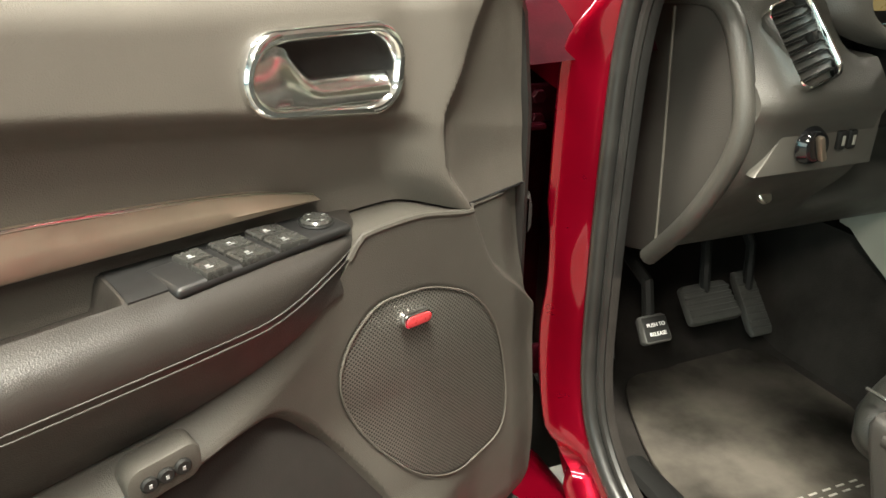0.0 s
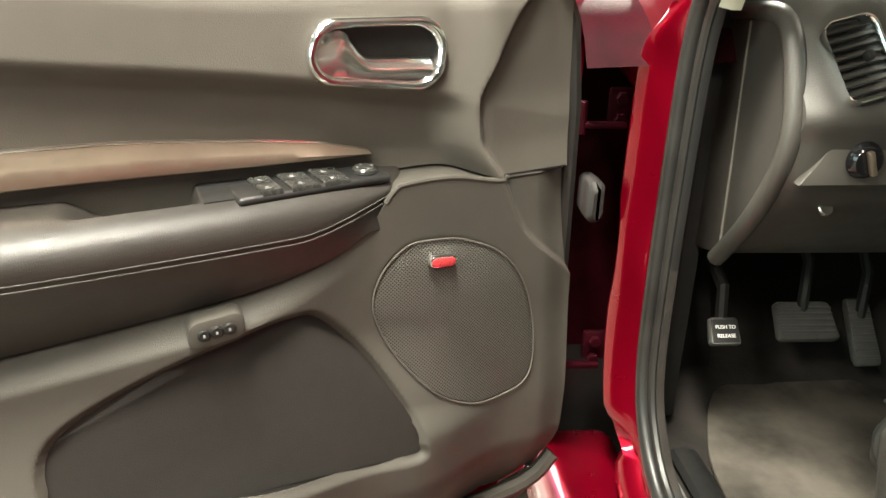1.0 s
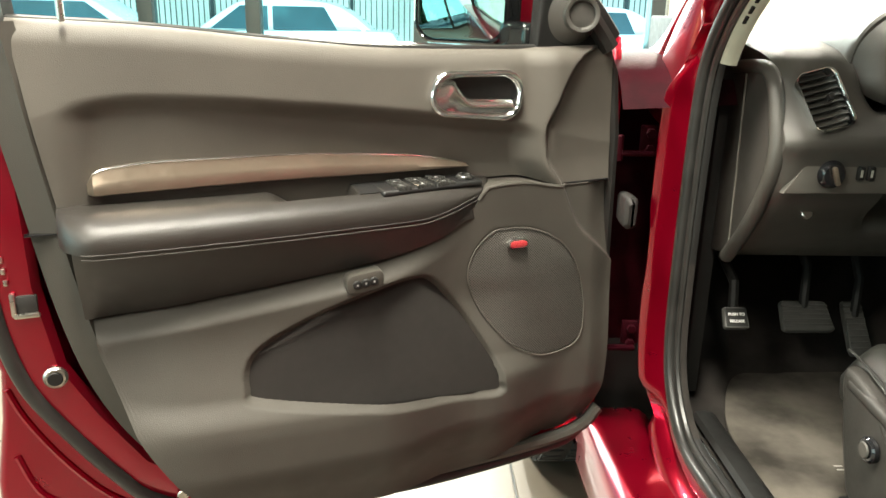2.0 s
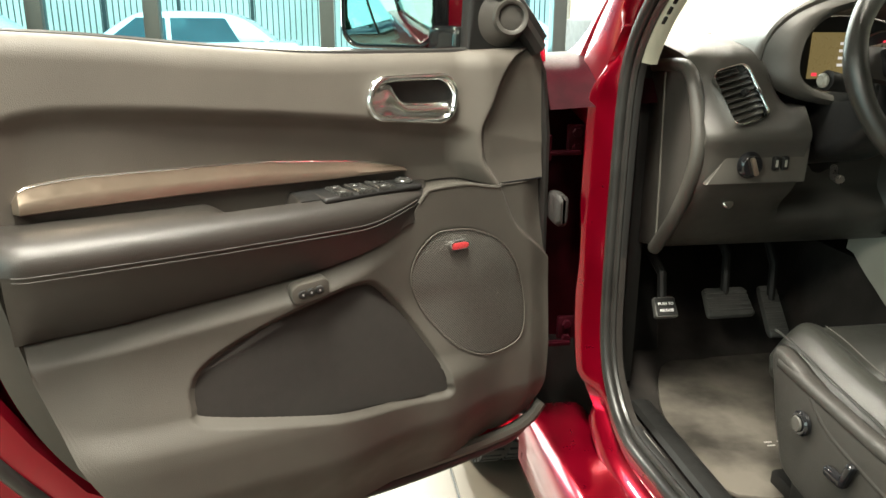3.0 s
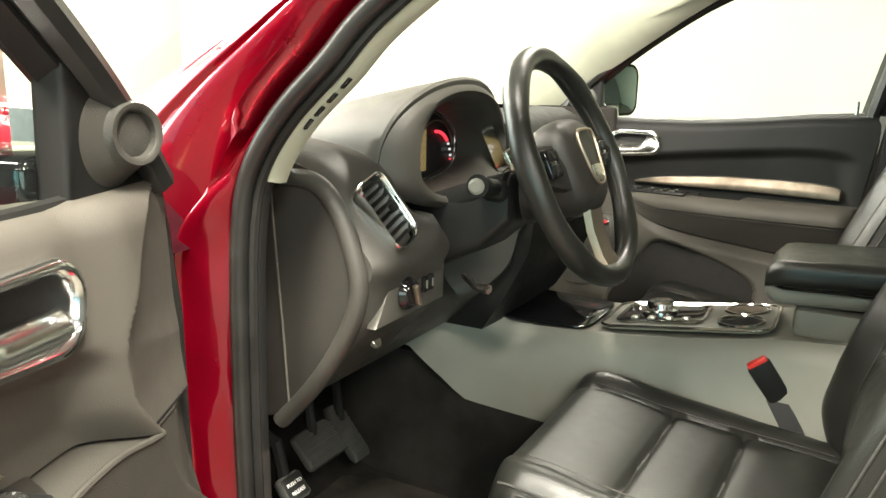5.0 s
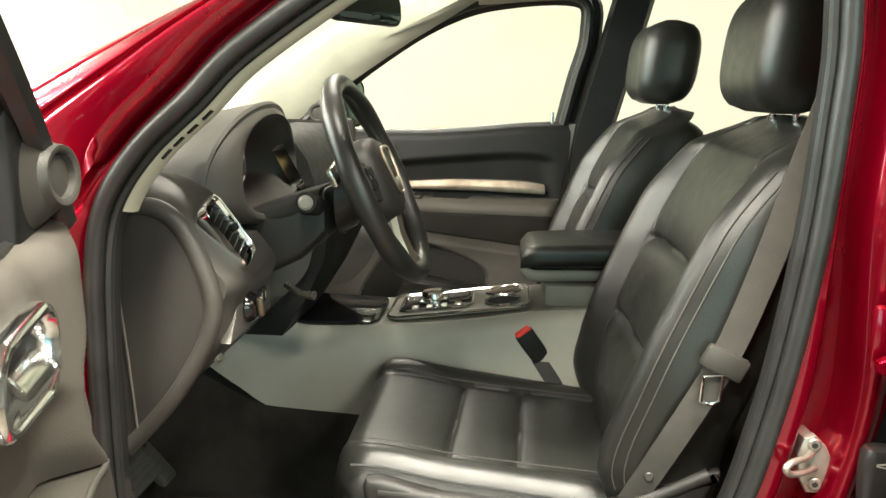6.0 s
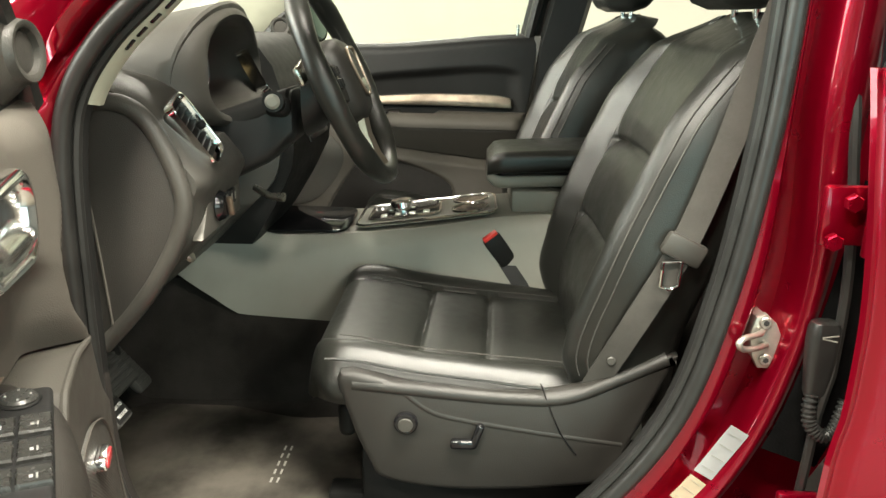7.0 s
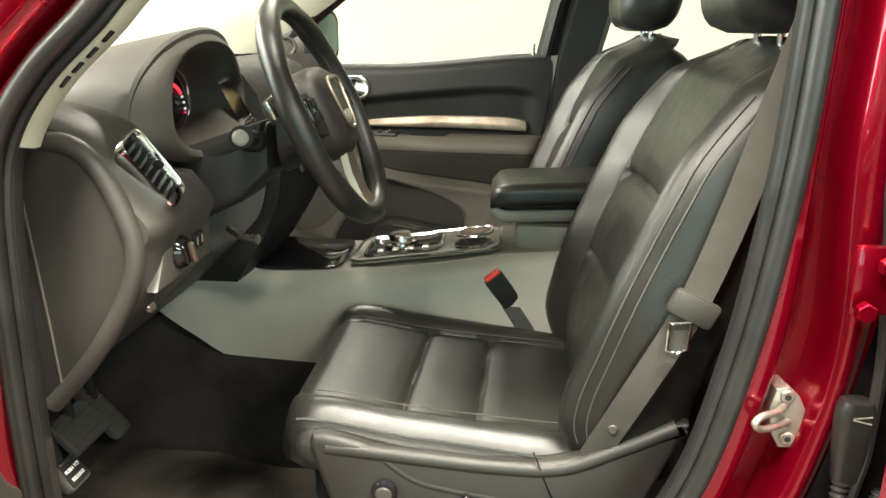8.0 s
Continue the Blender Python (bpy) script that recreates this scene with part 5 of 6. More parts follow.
part("passenger_strip", tube([(0.22, -0.02, 1.045), (0.30, 0.10, 1.045), (0.40, 0.155, 1.045), (0.66, 0.165, 1.045)], 0.006, 6), M_SATIN, dash)
# defroster grille at the end of the windscreen pillar
for k in range(4):
    i = 52 + 2 * k
    q, d = ring0[i] - outward(i) * 0.021, ring0[i + 1] - ring0[i - 1]
    part("defroster_slot", box(0.019, 0.017, 0.0035, (side_x(q.x) + 0.0225, q.x, q.y), 0.001, 1, pose(0, 0, 0, math.degrees(math.atan2(d.y, d.x)), 0, 0)), M_GLOSS, dash, "black defroster slot")

# inside mirror on its stem, with the sensor pod on the glass
rv = empty("rear_view_mirror", label="black-framed inside mirror hanging from the windscreen", category="mirror")
rm = Matrix.Translation((-0.040, -0.085, 1.485)) @ pose(0, 0, 0, 0, 0, -30) @ pose(0, 0, 0, 86, 0, 0)
ro = rrect(0.215, 0.068, 0.022, 6)
rh = part("mirror_housing", loft([[(p[0] * k, p[1] * k, z) for p in ro] for k, z in ((0.97, 0.006), (1.0, 0.002), (1.0, -0.010), (0.90, -0.024), (0.5, -0.032))]), M_DARK, rv, "black mirror housing")
rh.matrix_local = rm
part("mirror_face", prism([(p[0] * 0.93, p[1] * 0.88) for p in ro], 0.004, 0.0075, "z", 0.0005), M_MIRROR, rh, "mirror glass")
part("mirror_stem", tube([(-0.030, -0.065, 1.495), (-0.012, -0.01, 1.535), (0.0, 0.035, 1.545)], [0.009, 0.010, 0.016], 10), M_DARK, rv)
part("sensor_pod", box(0.060, 0.075, 0.030, (-0.150, 0.075, 1.478), 0.010, 3, pose(0, 0, 0, -28, 0, 0)), M_DARK, rv, "black sensor pod behind the glass")

# ---------------------------------------------------------------- steering wheel
WT = math.atan2(0.153, 0.342)
WM = Matrix.Translation((-0.370, -0.164, 1.168)) @ Matrix.Rotation(math.pi / 2 + -WT, 4, "X")
sw = empty("steering_wheel", WM, "black leather four-spoke steering wheel with silver lower spoke", "steering wheel")
N = 72
rings = []
for k in range(N):
    a = 2 * math.pi * k / N
    c = Vector((math.cos(a), math.sin(a), 0))
    th = 0.0155 + 0.002 * math.cos(4 * a) ** 2
    R = 0.173
    rings.append([c * (R + th * math.cos(b)) + Vector((0, 0, th * 1.12 * math.sin(b))) for b in np.linspace(0, 2 * math.pi, 15)[:-1]])
part("rim", loft(rings, True, False, loop=True), M_LEATHER, sw, "black leather wheel rim")
part("rim_seam", tube([(0.158 * math.cos(a), 0.158 * math.sin(a), 0.0) for a in np.linspace(0, 2 * math.pi, 73)[:-1]], 0.0022, 5, closed=True), M_THREAD, sw)
hubo = curve([(-0.075, 0.040), (-0.05, 0.066), (0, 0.074), (0.05, 0.066), (0.075, 0.040), (0.066, -0.02), (0.045, -0.062), (0, -0.075), (-0.045, -0.062), (-0.066, -0.02)], 48, True)
part("airbag_cover", loft([[(p[0] * a, p[1] * a, z) for p in hubo] for a, z in ((0.9, -0.045), (1.0, -0.02), (1.0, 0.0), (0.95, 0.012), (0.8, 0.022), (0.4, 0.028), (0.02, 0.029))]), M_SHIELD, sw, "black airbag cover")
em = curve([(-0.034, 0.040), (0.0, 0.047), (0.034, 0.040), (0.028, -0.01), (0.018, -0.032), (0, -0.037), (-0.018, -0.032), (-0.028, -0.01)], 40, True)
part("emblem_rim", tube([(p[0], p[1], 0.029) for p in em], 0.0028, 6, closed=True), M_SATIN, sw)
part("emblem", prism([(p[0] * 0.55, p[1] * 0.3 - 0.022) for p in em], 0.027, 0.031, "z", 0.001), M_STEEL, sw)
for s in (-1, 1):
    part("spoke", loft([[(s * x, y0 + dy, z + dz) for dy, dz in ((-h, -0.008), (-h, 0.006), (0, 0.012), (h, 0.006), (h, -0.008))] for x, y0, h, z in ((0.055, 0.0, 0.034, 0.0), (0.09, 0.006, 0.032, -0.006), (0.13, 0.012, 0.026, -0.006), (0.168, 0.014, 0.024, 0.0))]), M_SHIELD, sw)
    pod = part("button_pod", box(0.045, 0.042, 0.010, (s * 0.112, 0.010, 0.008), 0.004, 2), M_GLOSS, sw, "gloss black button pod")
    for kx, ky in ((-0.009, 0.010), (0.009, 0.010), (-0.009, -0.010), (0.009, -0.010)):
        part("button", box(0.014, 0.014, 0.006, (s * 0.112 + kx, 0.010 + ky, 0.013), 0.002), M_DARK, pod)
part("lower_spoke", loft([[(x * w, y, z + dz) for x, dz in ((-1, -0.006), (-0.9, 0.005), (0, 0.009), (0.9, 0.005), (1, -0.006))] for y, w, z in ((-0.060, 0.030, 0.004), (-0.10, 0.027, -0.004), (-0.14, 0.028, -0.004), (-0.172, 0.034, 0.004))]), M_SATIN, sw, "silver lower spoke")
# column with stalks and paddles
col = empty("steering_column", label="black steering column shroud with stalks", category="steering column")
cs = []
for y, z, w, h in ((-0.090, 1.116, 0.046, 0.034), (-0.084, 1.114, 0.054, 0.042), (-0.04, 1.090, 0.060, 0.056), (0.04, 1.055, 0.062, 0.060), (0.12, 1.03, 0.060, 0.056)):
    cs.append([(-0.385 + p[0], y, z + p[1]) for p in rrect(2 * w, 2 * h, 0.022, 5)])
part("shroud", loft(cs), M_SHROUD, col, "black grained column shroud")
hood = [[(-0.385 + p[0], y, z + p[1]) for p in rrect(2 * w, 2 * h, 0.014, 5)] for y, z, w, h in ((-0.080, 1.140, 0.052, 0.014), (-0.076, 1.140, 0.058, 0.018), (-0.03, 1.124, 0.062, 0.020), (0.05, 1.096, 0.060, 0.020), (0.10, 1.078, 0.056, 0.018))]
part("upper_shroud", loft(hood), M_DARK, col, "black upper half of the column shroud")
for s in (-1, 1):
    part("stalk_boot", loft([[(-0.385 + s * x, -0.062 + p[0], 1.130 + p[1]) for p in rrect(a, a * 0.8, a * 0.3, 4)] for x, a in ((0.044, 0.046), (0.056, 0.044), (0.064, 0.034), (0.066, 0.028))]), M_DARK, col)
    part("shroud_screw", disc(0.006, 0.004, 14, m=Matrix.Translation((-0.385 + s * 0.0475, 0.0, 1.068)) @ pose(0, 0, 0, 0, 90 * s, 0)), M_STEEL, col)
cs2 = [[(-0.372 + p[0], y, z + p[1]) for p in rrect(2 * w, 2 * w, w * 0.95, 6)] for y, z, w in ((-0.150, 1.158, 0.040), (-0.125, 1.148, 0.062), (-0.10, 1.137, 0.064))]
part("clock_spring", loft(cs2), M_SHROUD, col)
part("stalk", tube([(-0.42, -0.06, 1.13), (-0.48, -0.07, 1.14), (-0.53, -0.078, 1.148)], [0.013, 0.013, 0.0165], 16), M_DARK, col, "black indicator stalk")
part("stalk_end", disc(0.0115, 0.012, 24, m=Matrix.Translation((-0.530, -0.078, 1.148)) @ pose(0, 0, 0, 0, -90, 8), bevel=0.004), M_GREY, col, "grey stalk knob")
for s in (-1, 1):
    part("paddle", box(0.075, 0.010, 0.03, (-0.372 + s * 0.105, -0.115, 1.19), 0.006, 2, pose(0, 0, 0, -24, s * 12, 0)), M_STEEL, col, "silver shift paddle")
part("tilt_lever", tube([(-0.45, -0.02, 0.995), (-0.47, -0.05, 0.985), (-0.475, -0.075, 0.985)], [0.006, 0.006, 0.008], 8), M_STEEL, col)
part("shaft", tube([(-0.372, 0.08, 1.02), (-0.372, 0.30, 0.88)], 0.03, 12), M_DARK, col)

# ---------------------------------------------------------------- pedals
def pedal(name, label, top, face, w, h, tilt, rx=0):
    p = empty(name, label=label, category="pedal")
    part("pedal_arm", tube([top, (top[0] * 0.4 + face[0] * 0.6, face[1] + 0.03, (top[2] + face[2]) / 2), (face[0], face[1] + 0.012, face[2])], 0.010, 8), M_DARK, p)
    pd = part("pedal_pad", loft([[(x * w / 2 * k * (1.0 if z < 0 else 0.9), y, z * h / 2 * k) for x, z in rrect(2, 2, 0.22, 4)] for y, k in ((0.010, 0.90), (0.004, 1.0), (-0.004, 1.0), (-0.008, 0.94), (-0.009, 0.80))]), M_PAD, p, "ribbed black rubber pedal pad")
    pd.matrix_local = Matrix.Translation(face) @ pose(0, 0, 0, tilt, 0, rx)
    return p, pd


pb, pad = pedal("parking_brake_pedal", "small black parking brake pedal with white print", (-0.64, 0.36, 0.80), (-0.645, 0.170, 0.670), 0.050, 0.044, -38)
part("pad_face", box(0.043, 0.003, 0.037, (0, -0.0085, 0), 0.001, 1), M_DARK, pad)
for words, dz in (("PUSH TO", 0.003), ("RELEASE", -0.011)):
    txt = bpy.data.curves.new("lettering", "FONT")
    txt.body, txt.size, txt.align_x, txt.extrude = words, 0.0080, "CENTER", 0.0003
    txt.materials.append(M_WHITE)
    ob = new("lettering", txt)
    ob.parent = pad
    ob.matrix_local = Matrix.Translation((0, -0.0105, dz)) @ pose(0, 0, 0, 90, 0, 0)
_, pad = pedal("brake_pedal", "wide black rubber brake pedal", (-0.44, 0.44, 0.84), (-0.448, 0.272, 0.632), 0.112, 0.072, -48)
for k in range(5):
    part("rib", box(0.100, 0.004, 0.005, (0, -0.009, -0.022 + 0.011 * k), 0.001, 1), M_PAD, pad)
_, pad = pedal("accelerator_pedal", "narrow black accelerator pedal", (-0.29, 0.44, 0.80), (-0.308, 0.312, 0.588), 0.050, 0.125, -40)
for k in range(8):
    part("rib", box(0.042, 0.004, 0.005, (0, -0.009, -0.048 + 0.0137 * k), 0.001, 1), M_PAD, pad)

# ---------------------------------------------------------------- centre console
con = empty("centre_console", Matrix.Translation((0, 0.008, 0)), label="grey plastic centre console with chrome-edged shifter panel", category="console")
ctop = fn([(-0.75, 0.885), (-0.50, 0.872), (-0.30, 0.842), (-0.10, 0.822), (0.02, 0.818), (0.09, 0.838), (0.14, 0.875), (0.24, 0.89)])
cbot = fn([(-0.75, 0.60), (-0.06, 0.638), (0.10, 0.648), (0.16, 0.69), (0.24, 0.75)])
rings = []
for i in range(40):
    y = -0.72 + 0.98 * i / 39
    zt, zb = ctop(y), cbot(y)
    h = zt - zb
    hw = 0.128 + 0.02 * sm(0.05, 0.22, y)
    right = [(hw + 0.030, zb), (hw + 0.026, zb + 0.35 * h), (hw + 0.012, zb + 0.72 * h), (hw + 0.010, zt - 0.035), (hw, zt - 0.012), (hw - 0.015, zt), (0.085, zt - 0.003)]
    rings.append([(x, y, z) for x, z in right] + [(-x, y, z) for x, z in right[::-1]])
part("console_body", loft(rings, False, False), M_GREY, con, "grey grained console body")
bin_o = curve([(-0.105, 0.10), (-0.108, -0.06), (-0.095, -0.115), (0.0, -0.125), (0.095, -0.115), (0.108, -0.06), (0.105, 0.10), (0.0, 0.125)], 40, True)
# no hollow is cut: a black plate paints the shade in the bin
part("storage_bin", prism([tuple(p) for p in bin_o], 0.822, 0.828, "z", 0.002), M_GLOSS, con, "flat black plate for the shaded hollow of the storage bin")
part("bin_back", box(0.20, 0.012, 0.05, (0, 0.10, 0.852), 0.006, 2, pose(0, 0, 0, 30, 0, 0)), M_GLOSS, con)
for k in range(3):
    part("port", box(0.022, 0.006, 0.010, (-0.06 + 0.06 * k, 0.088, 0.856), 0.002), M_STEEL, con)
pm = Matrix.Translation((0.0, -0.295, 0.8475)) @ Matrix.Rotation(-math.atan2(0.045, 0.33), 4, "X")
po = rrect(0.185, 0.31, 0.03, 6)
pan = part("shifter_panel", prism(po, 0, 0.006, "z", 0.002), M_GREY, con, "satin grey shifter panel")
pan.matrix_local = pm
part("panel_edge", tube([(p[0], p[1], 0.006) for p in po], 0.0035, 6, closed=True), M_CHROME, pan, "chrome edge")
sp = part("shifter_plate", prism([(q[0], q[1] + 0.05) for q in rrect(0.13, 0.16, 0.02, 5)], 0.006, 0.010, "z", 0.001), M_GLOSS, pan, "gloss black shifter plate")
part("plate_edge", tube([(q[0], q[1] + 0.05, 0.010) for q in rrect(0.13, 0.16, 0.02, 5)], 0.0028, 6, closed=True), M_CHROME, sp)
kn = part("shift_knob", loft([[(0.012 + r * math.cos(a), 0.06 + r * math.sin(a), z) for a in np.linspace(0, 2 * math.pi, 33)[:-1]] for r, z in ((0.036, 0.010), (0.036, 0.015), (0.027, 0.017), (0.026, 0.029), (0.022, 0.033), (0.004, 0.0335))]), M_CHROME, sp, "chrome rotary shift knob")
for k in range(4):
    part("button", box(0.020, 0.014, 0.005, (-0.045, 0.0 + 0.032 * k, 0.012), 0.002), M_STEEL, sp)
for s in (-1, 1):
    cm = Matrix.Translation((s * 0.043, -0.098, 0.007))
    # thin black disc paints the shade down in the cup
    cup = part("cup_holder", disc(0.038, 0.003, 32, m=cm, bevel=0.001), M_GLOSS, pan, "flat black disc for the shaded hollow of a cup holder")
    part("cup_ring", tube([(s * 0.043 + 0.039 * math.cos(a), -0.098 + 0.039 * math.sin(a), 0.009) for a in np.linspace(0, 2 * math.pi, 29)[:-1]], 0.0035, 6, closed=True), M_CHROME, cup)
# armrest lid
arm = empty("console_armrest", label="black leather padded centre armrest", category="armrest")
for nm, z0, z1, mt, lab in (("lid_pad", 0.952, 1.000, M_LEATHER, "black leather lid pad"), ("lid_body", 0.918, 0.951, M_GREY, "grey plastic lower half of the lid")):
    rings = []
    for i in range(22):
        s = i / 21
        y = -0.418 - 0.35 * s
        e = math.sqrt(max(0.0, 1 - (1 - min(1, s / 0.10)) ** 2))
        lean = 0.012 * (1 - e)
        h = (z1 - z0) * (0.70 + 0.30 * e)
        mid = (z0 + z1) / 2 + 0.016 * s - (lean if z0 > 0.95 else -lean)
        rings.append([(0.01 + p[0] * (0.84 + 0.16 * e), y, mid + p[1]) for p in rrect(0.205 if z0 > 0.95 else 0.178, h, min(0.018, h * 0.45), 6)])
    part(nm, loft(rings), mt, arm, lab)
part("lid_seam", tube([(x, y, z) for x, y, z in ((-0.089, -0.76, 0.967), (-0.090, -0.60, 0.959), (-0.088, -0.45, 0.953), (-0.06, -0.426, 0.951), (0.08, -0.426, 0.951), (0.108, -0.45, 0.953), (0.110, -0.76, 0.967))], 0.0028, 6), M_GLOSS, arm)
part("lid_base", box(0.18, 0.30, 0.05, (0.01, -0.62, 0.893), 0.01, 2), M_GREY, arm)

# ---------------------------------------------------------------- seats
def build_seat(cx, driver, label):
    st = empty("bucket_seat", Matrix.Translation((cx, 0, 0)), label, "car seat", "front seats")
    o = -1 if driver else 1  # outboard side
    # cushion: sections across x, front to back
    top = fn([(-0.66, 0.700), (-0.56, 0.716), (-0.42, 0.727), (-0.30, 0.738), (-0.20, 0.754), (-0.165, 0.756), (-0.145, 0.751), (-0.132, 0.739), (-0.124, 0.722), (-0.120, 0.705)])
    ys = list(np.linspace(-0.66, -0.16, 110)) + [-0.150, -0.142, -0.136, -0.131, -0.127, -0.123, -0.120]
    rings = []
    for y in ys:
        zt = top(y)
        fr = sm(-0.20, -0.10, y)
        wide, slim = 0.255 - 0.030 * fr * fr, 0.255 - 0.085 * fr * fr
        ring = []
        for j in range(57):
            x = -1 + 2 * j / 56
            ax = abs(x)
            inner = x * o < 0
            hw = wide if inner else slim
            X = hw * math.copysign(ax ** 0.9, x)
            rise = (0.028 - 0.010 * sm(-0.3, -0.6, y)) * sm(0.56, 0.82, ax) * (1 - (0.4 if inner else 0.8) * fr)
            edge = -0.080 * max(0.0, (ax - 0.66) / 0.34) ** 2.0 * (1 - 0.65 * fr)
            seam = -0.007 * math.exp(-((ax - 0.60) / 0.022) ** 2) * (1 - fr)
            win = sm(0.615, 0.58, ax)
            cross = 0.0
            for ym in (-0.305, -0.420):
                t = y - ym + 0.01 * x
                cross -= win * 0.010 * (math.exp(-(t / 0.005) ** 2) * 0.6 + 0.4 * math.exp(-(t / 0.022) ** 2))
            ring.append((X, y, zt + rise + edge + seam + cross))
        hp, hm = (slim, wide) if o > 0 else (wide, slim)
        ring += [(hp * 0.985, y, max(zt - 0.07, 0.668)), (hp * 0.8, y, 0.664), (-hm * 0.8, y, 0.664), (-hm * 0.985, y, max(zt - 0.07, 0.668))]
        rings.append(ring)
    cu = part("cushion", loft(rings), M_LEATHER, st, "black leather seat cushion with sewn panels", angle=60)
    for s in (-1, 1):
        part("cushion_piping", tube([(s * 0.240, y, top(y) + 0.002 - 0.008 * sm(-0.3, -0.6, y)) for y in np.linspace(-0.60, -0.16, 30)], 0.0022, 6), M_LEATHER, cu)
        part("insert_seam", tube([(s * 0.159, y, top(y) + 0.0085) for y in np.linspace(-0.56, -0.17, 30)], 0.0010, 5), M_THREADDARK, cu)
    # front facing apron
    part("apron", box(0.40, 0.03, 0.06, (0, -0.185, 0.625), 0.012, 3), M_DARK, st)
    # backrest
    cy = fn([(0.68, -0.575), (0.78, -0.578), (0.90, -0.608), (1.05, -0.665), (1.20, -0.735), (1.30, -0.79)])
    rings = []
    zs = list(np.linspace(0.68, 1.235, 120)) + [1.250, 1.262, 1.272, 1.280, 1.286, 1.289]
    for z in zs:
        e = sm(1.225, 1.29, z)
        hw = fn([(0.68, 0.228), (0.80, 0.258), (0.95, 0.277), (1.08, 0.276), (1.20, 0.258), (1.25, 0.236), (1.275, 0.208), (1.289, 0.165)])(z)
        ring = []
        fade = sm(1.285, 1.12, z) * sm(0.66, 0.78, z)
        for j in range(65):
            x = -1 + 2 * j / 64
            ax = abs(x)
            X = hw * math.copysign(ax ** 0.85, x)
            rise = 0.036 * sm(0.60, 0.88, ax) * fade + 0.010 * sm(0.5, 0.85, ax)
            edge = -0.048 * max(0.0, (ax - 0.88) / 0.12) ** 2.0
            seam = -0.007 * math.exp(-((ax - 0.63) / 0.018) ** 2)
            win = sm(0.645, 0.60, ax)
            cross = 0.007 * win * sm(1.27, 1.15, z)
            for zm, dp in ((0.905, 0.016), (1.055, 0.022)):
                t = z - zm + 0.02 * ax * ax
                cross -= win * dp * (math.exp(-(t / 0.007) ** 2) * 0.6 + 0.4 * math.exp(-(t / 0.028) ** 2))
            wrinkle = 0.0016 * noise.noise(Vector((X * 14, z * 20, 3.0)))
            ring.append((X, cy(z) + rise + edge + seam + cross + wrinkle - 0.05 * e, z - 0.012 * e * ax * ax))
        bt = 0.135 * (1 - 0.55 * e)
        drop = 0.012 * e
        ring += [(hw * 1.004, cy(z) - 0.065 - 0.02 * e, z - drop), (hw * 0.97, cy(z) - 0.11 * (1 - 0.5 * e), z - drop), (hw * 0.86, cy(z) - bt, z - drop), (0, cy(z) - bt - 0.015, z), (-hw * 0.86, cy(z) - bt, z - drop), (-hw * 0.97, cy(z) - 0.11 * (1 - 0.5 * e), z - drop), (-hw * 1.004, cy(z) - 0.065 - 0.02 * e, z - drop)]
        rings.append(ring)
    bk = part("backrest", loft(rings), M_LEATHER, st, "black leather backrest with side bolsters", angle=60)
    wf = fn([(0.68, 0.228), (0.80, 0.258), (0.95, 0.277), (1.08, 0.276), (1.20, 0.258), (1.25, 0.236), (1.275, 0.208), (1.289, 0.165)])
    for s in (-1, 1):
        for k, dy in ((0.965, 0.026), (0.988, 0.012)):
            part("backrest_stitching", tube([(s * (wf(z) * k + 0.001), cy(z) + 0.036 * sm(1.285, 1.12, z) * sm(0.66, 0.78, z) + 0.010 - 0.048 * max(0.0, (k ** (1 / 0.85) - 0.88) / 0.12) ** 2 + 0.001, z) for z in np.linspace(0.74, 1.22, 40)], 0.0015, 5), M_THREAD, bk)
        part("insert_seam", tube([(s * wf(z) * 0.675, cy(z) + 0.004 + 0.003 * sm(0.66, 0.78, z), z) for z in np.linspace(0.74, 1.22, 30)], 0.0010, 5), M_THREADDARK, bk)
    # headrest
    rings = []
    for i in range(20):
        s = i / 19
        z = 1.292 + 0.20 * s
        e = math.sqrt(max(0.0, 1 - abs(2 * s - 1) ** 3.2))
        rings.append([(p[0] * (0.62 + 0.38 * e), -0.815 - 0.02 * s + p[1] * (0.3 + 0.7 * e) + 0.012 * (p[0] / 0.13) ** 2, z) for p in rrect(0.285, 0.145, 0.06, 7)])
    hr = part("headrest", loft(rings), M_LEATHER, st, "black leather headrest")
    for s in (-1, 1):
        part("headrest_post", tube([(s * 0.055, -0.83, 1.25), (s * 0.055, -0.825, 1.31)], 0.006, 10), M_CHROME, st, "chrome headrest post")
        part("headrest_seam", tube([(s * 0.085, -0.815 - 0.02 * t + 0.062 * (0.3 + 0.7 * math.sqrt(max(0, 1 - abs(2 * t - 1) ** 3.2))), 1.292 + 0.2 * t) for t in np.linspace(0.06, 0.94, 16)], 0.0014, 5), M_DARK, hr)
    # side shield with controls on the outboard side
    sh = [(-0.186, 0.742), (-0.30, 0.722), (-0.42, 0.712), (-0.52, 0.718), (-0.60, 0.742), (-0.655, 0.772), (-0.702, 0.785), (-0.700, 0.770), (-0.672, 0.70), (-0.64, 0.62), (-0.615, 0.562), (-0.40, 0.538), (-0.26, 0.552), (-0.228, 0.59), (-0.200, 0.66)]
    outline = [tuple(p) for p in curve(sh, 60, True)]
    part("side_shield", prism(outline, o * 0.225, o * 0.258, "x", 0.012, 3), M_SHIELD, st, "dark plastic seat side shield")
    ridge = curve([(-0.205, 0.722), (-0.32, 0.712), (-0.45, 0.703), (-0.54, 0.707), (-0.62, 0.742), (-0.69, 0.778)], 40)
    part("shield_ridge", tube([(o * 0.248, p[0], p[1]) for p in ridge], 0.0125, 12), M_SHIELD, st)
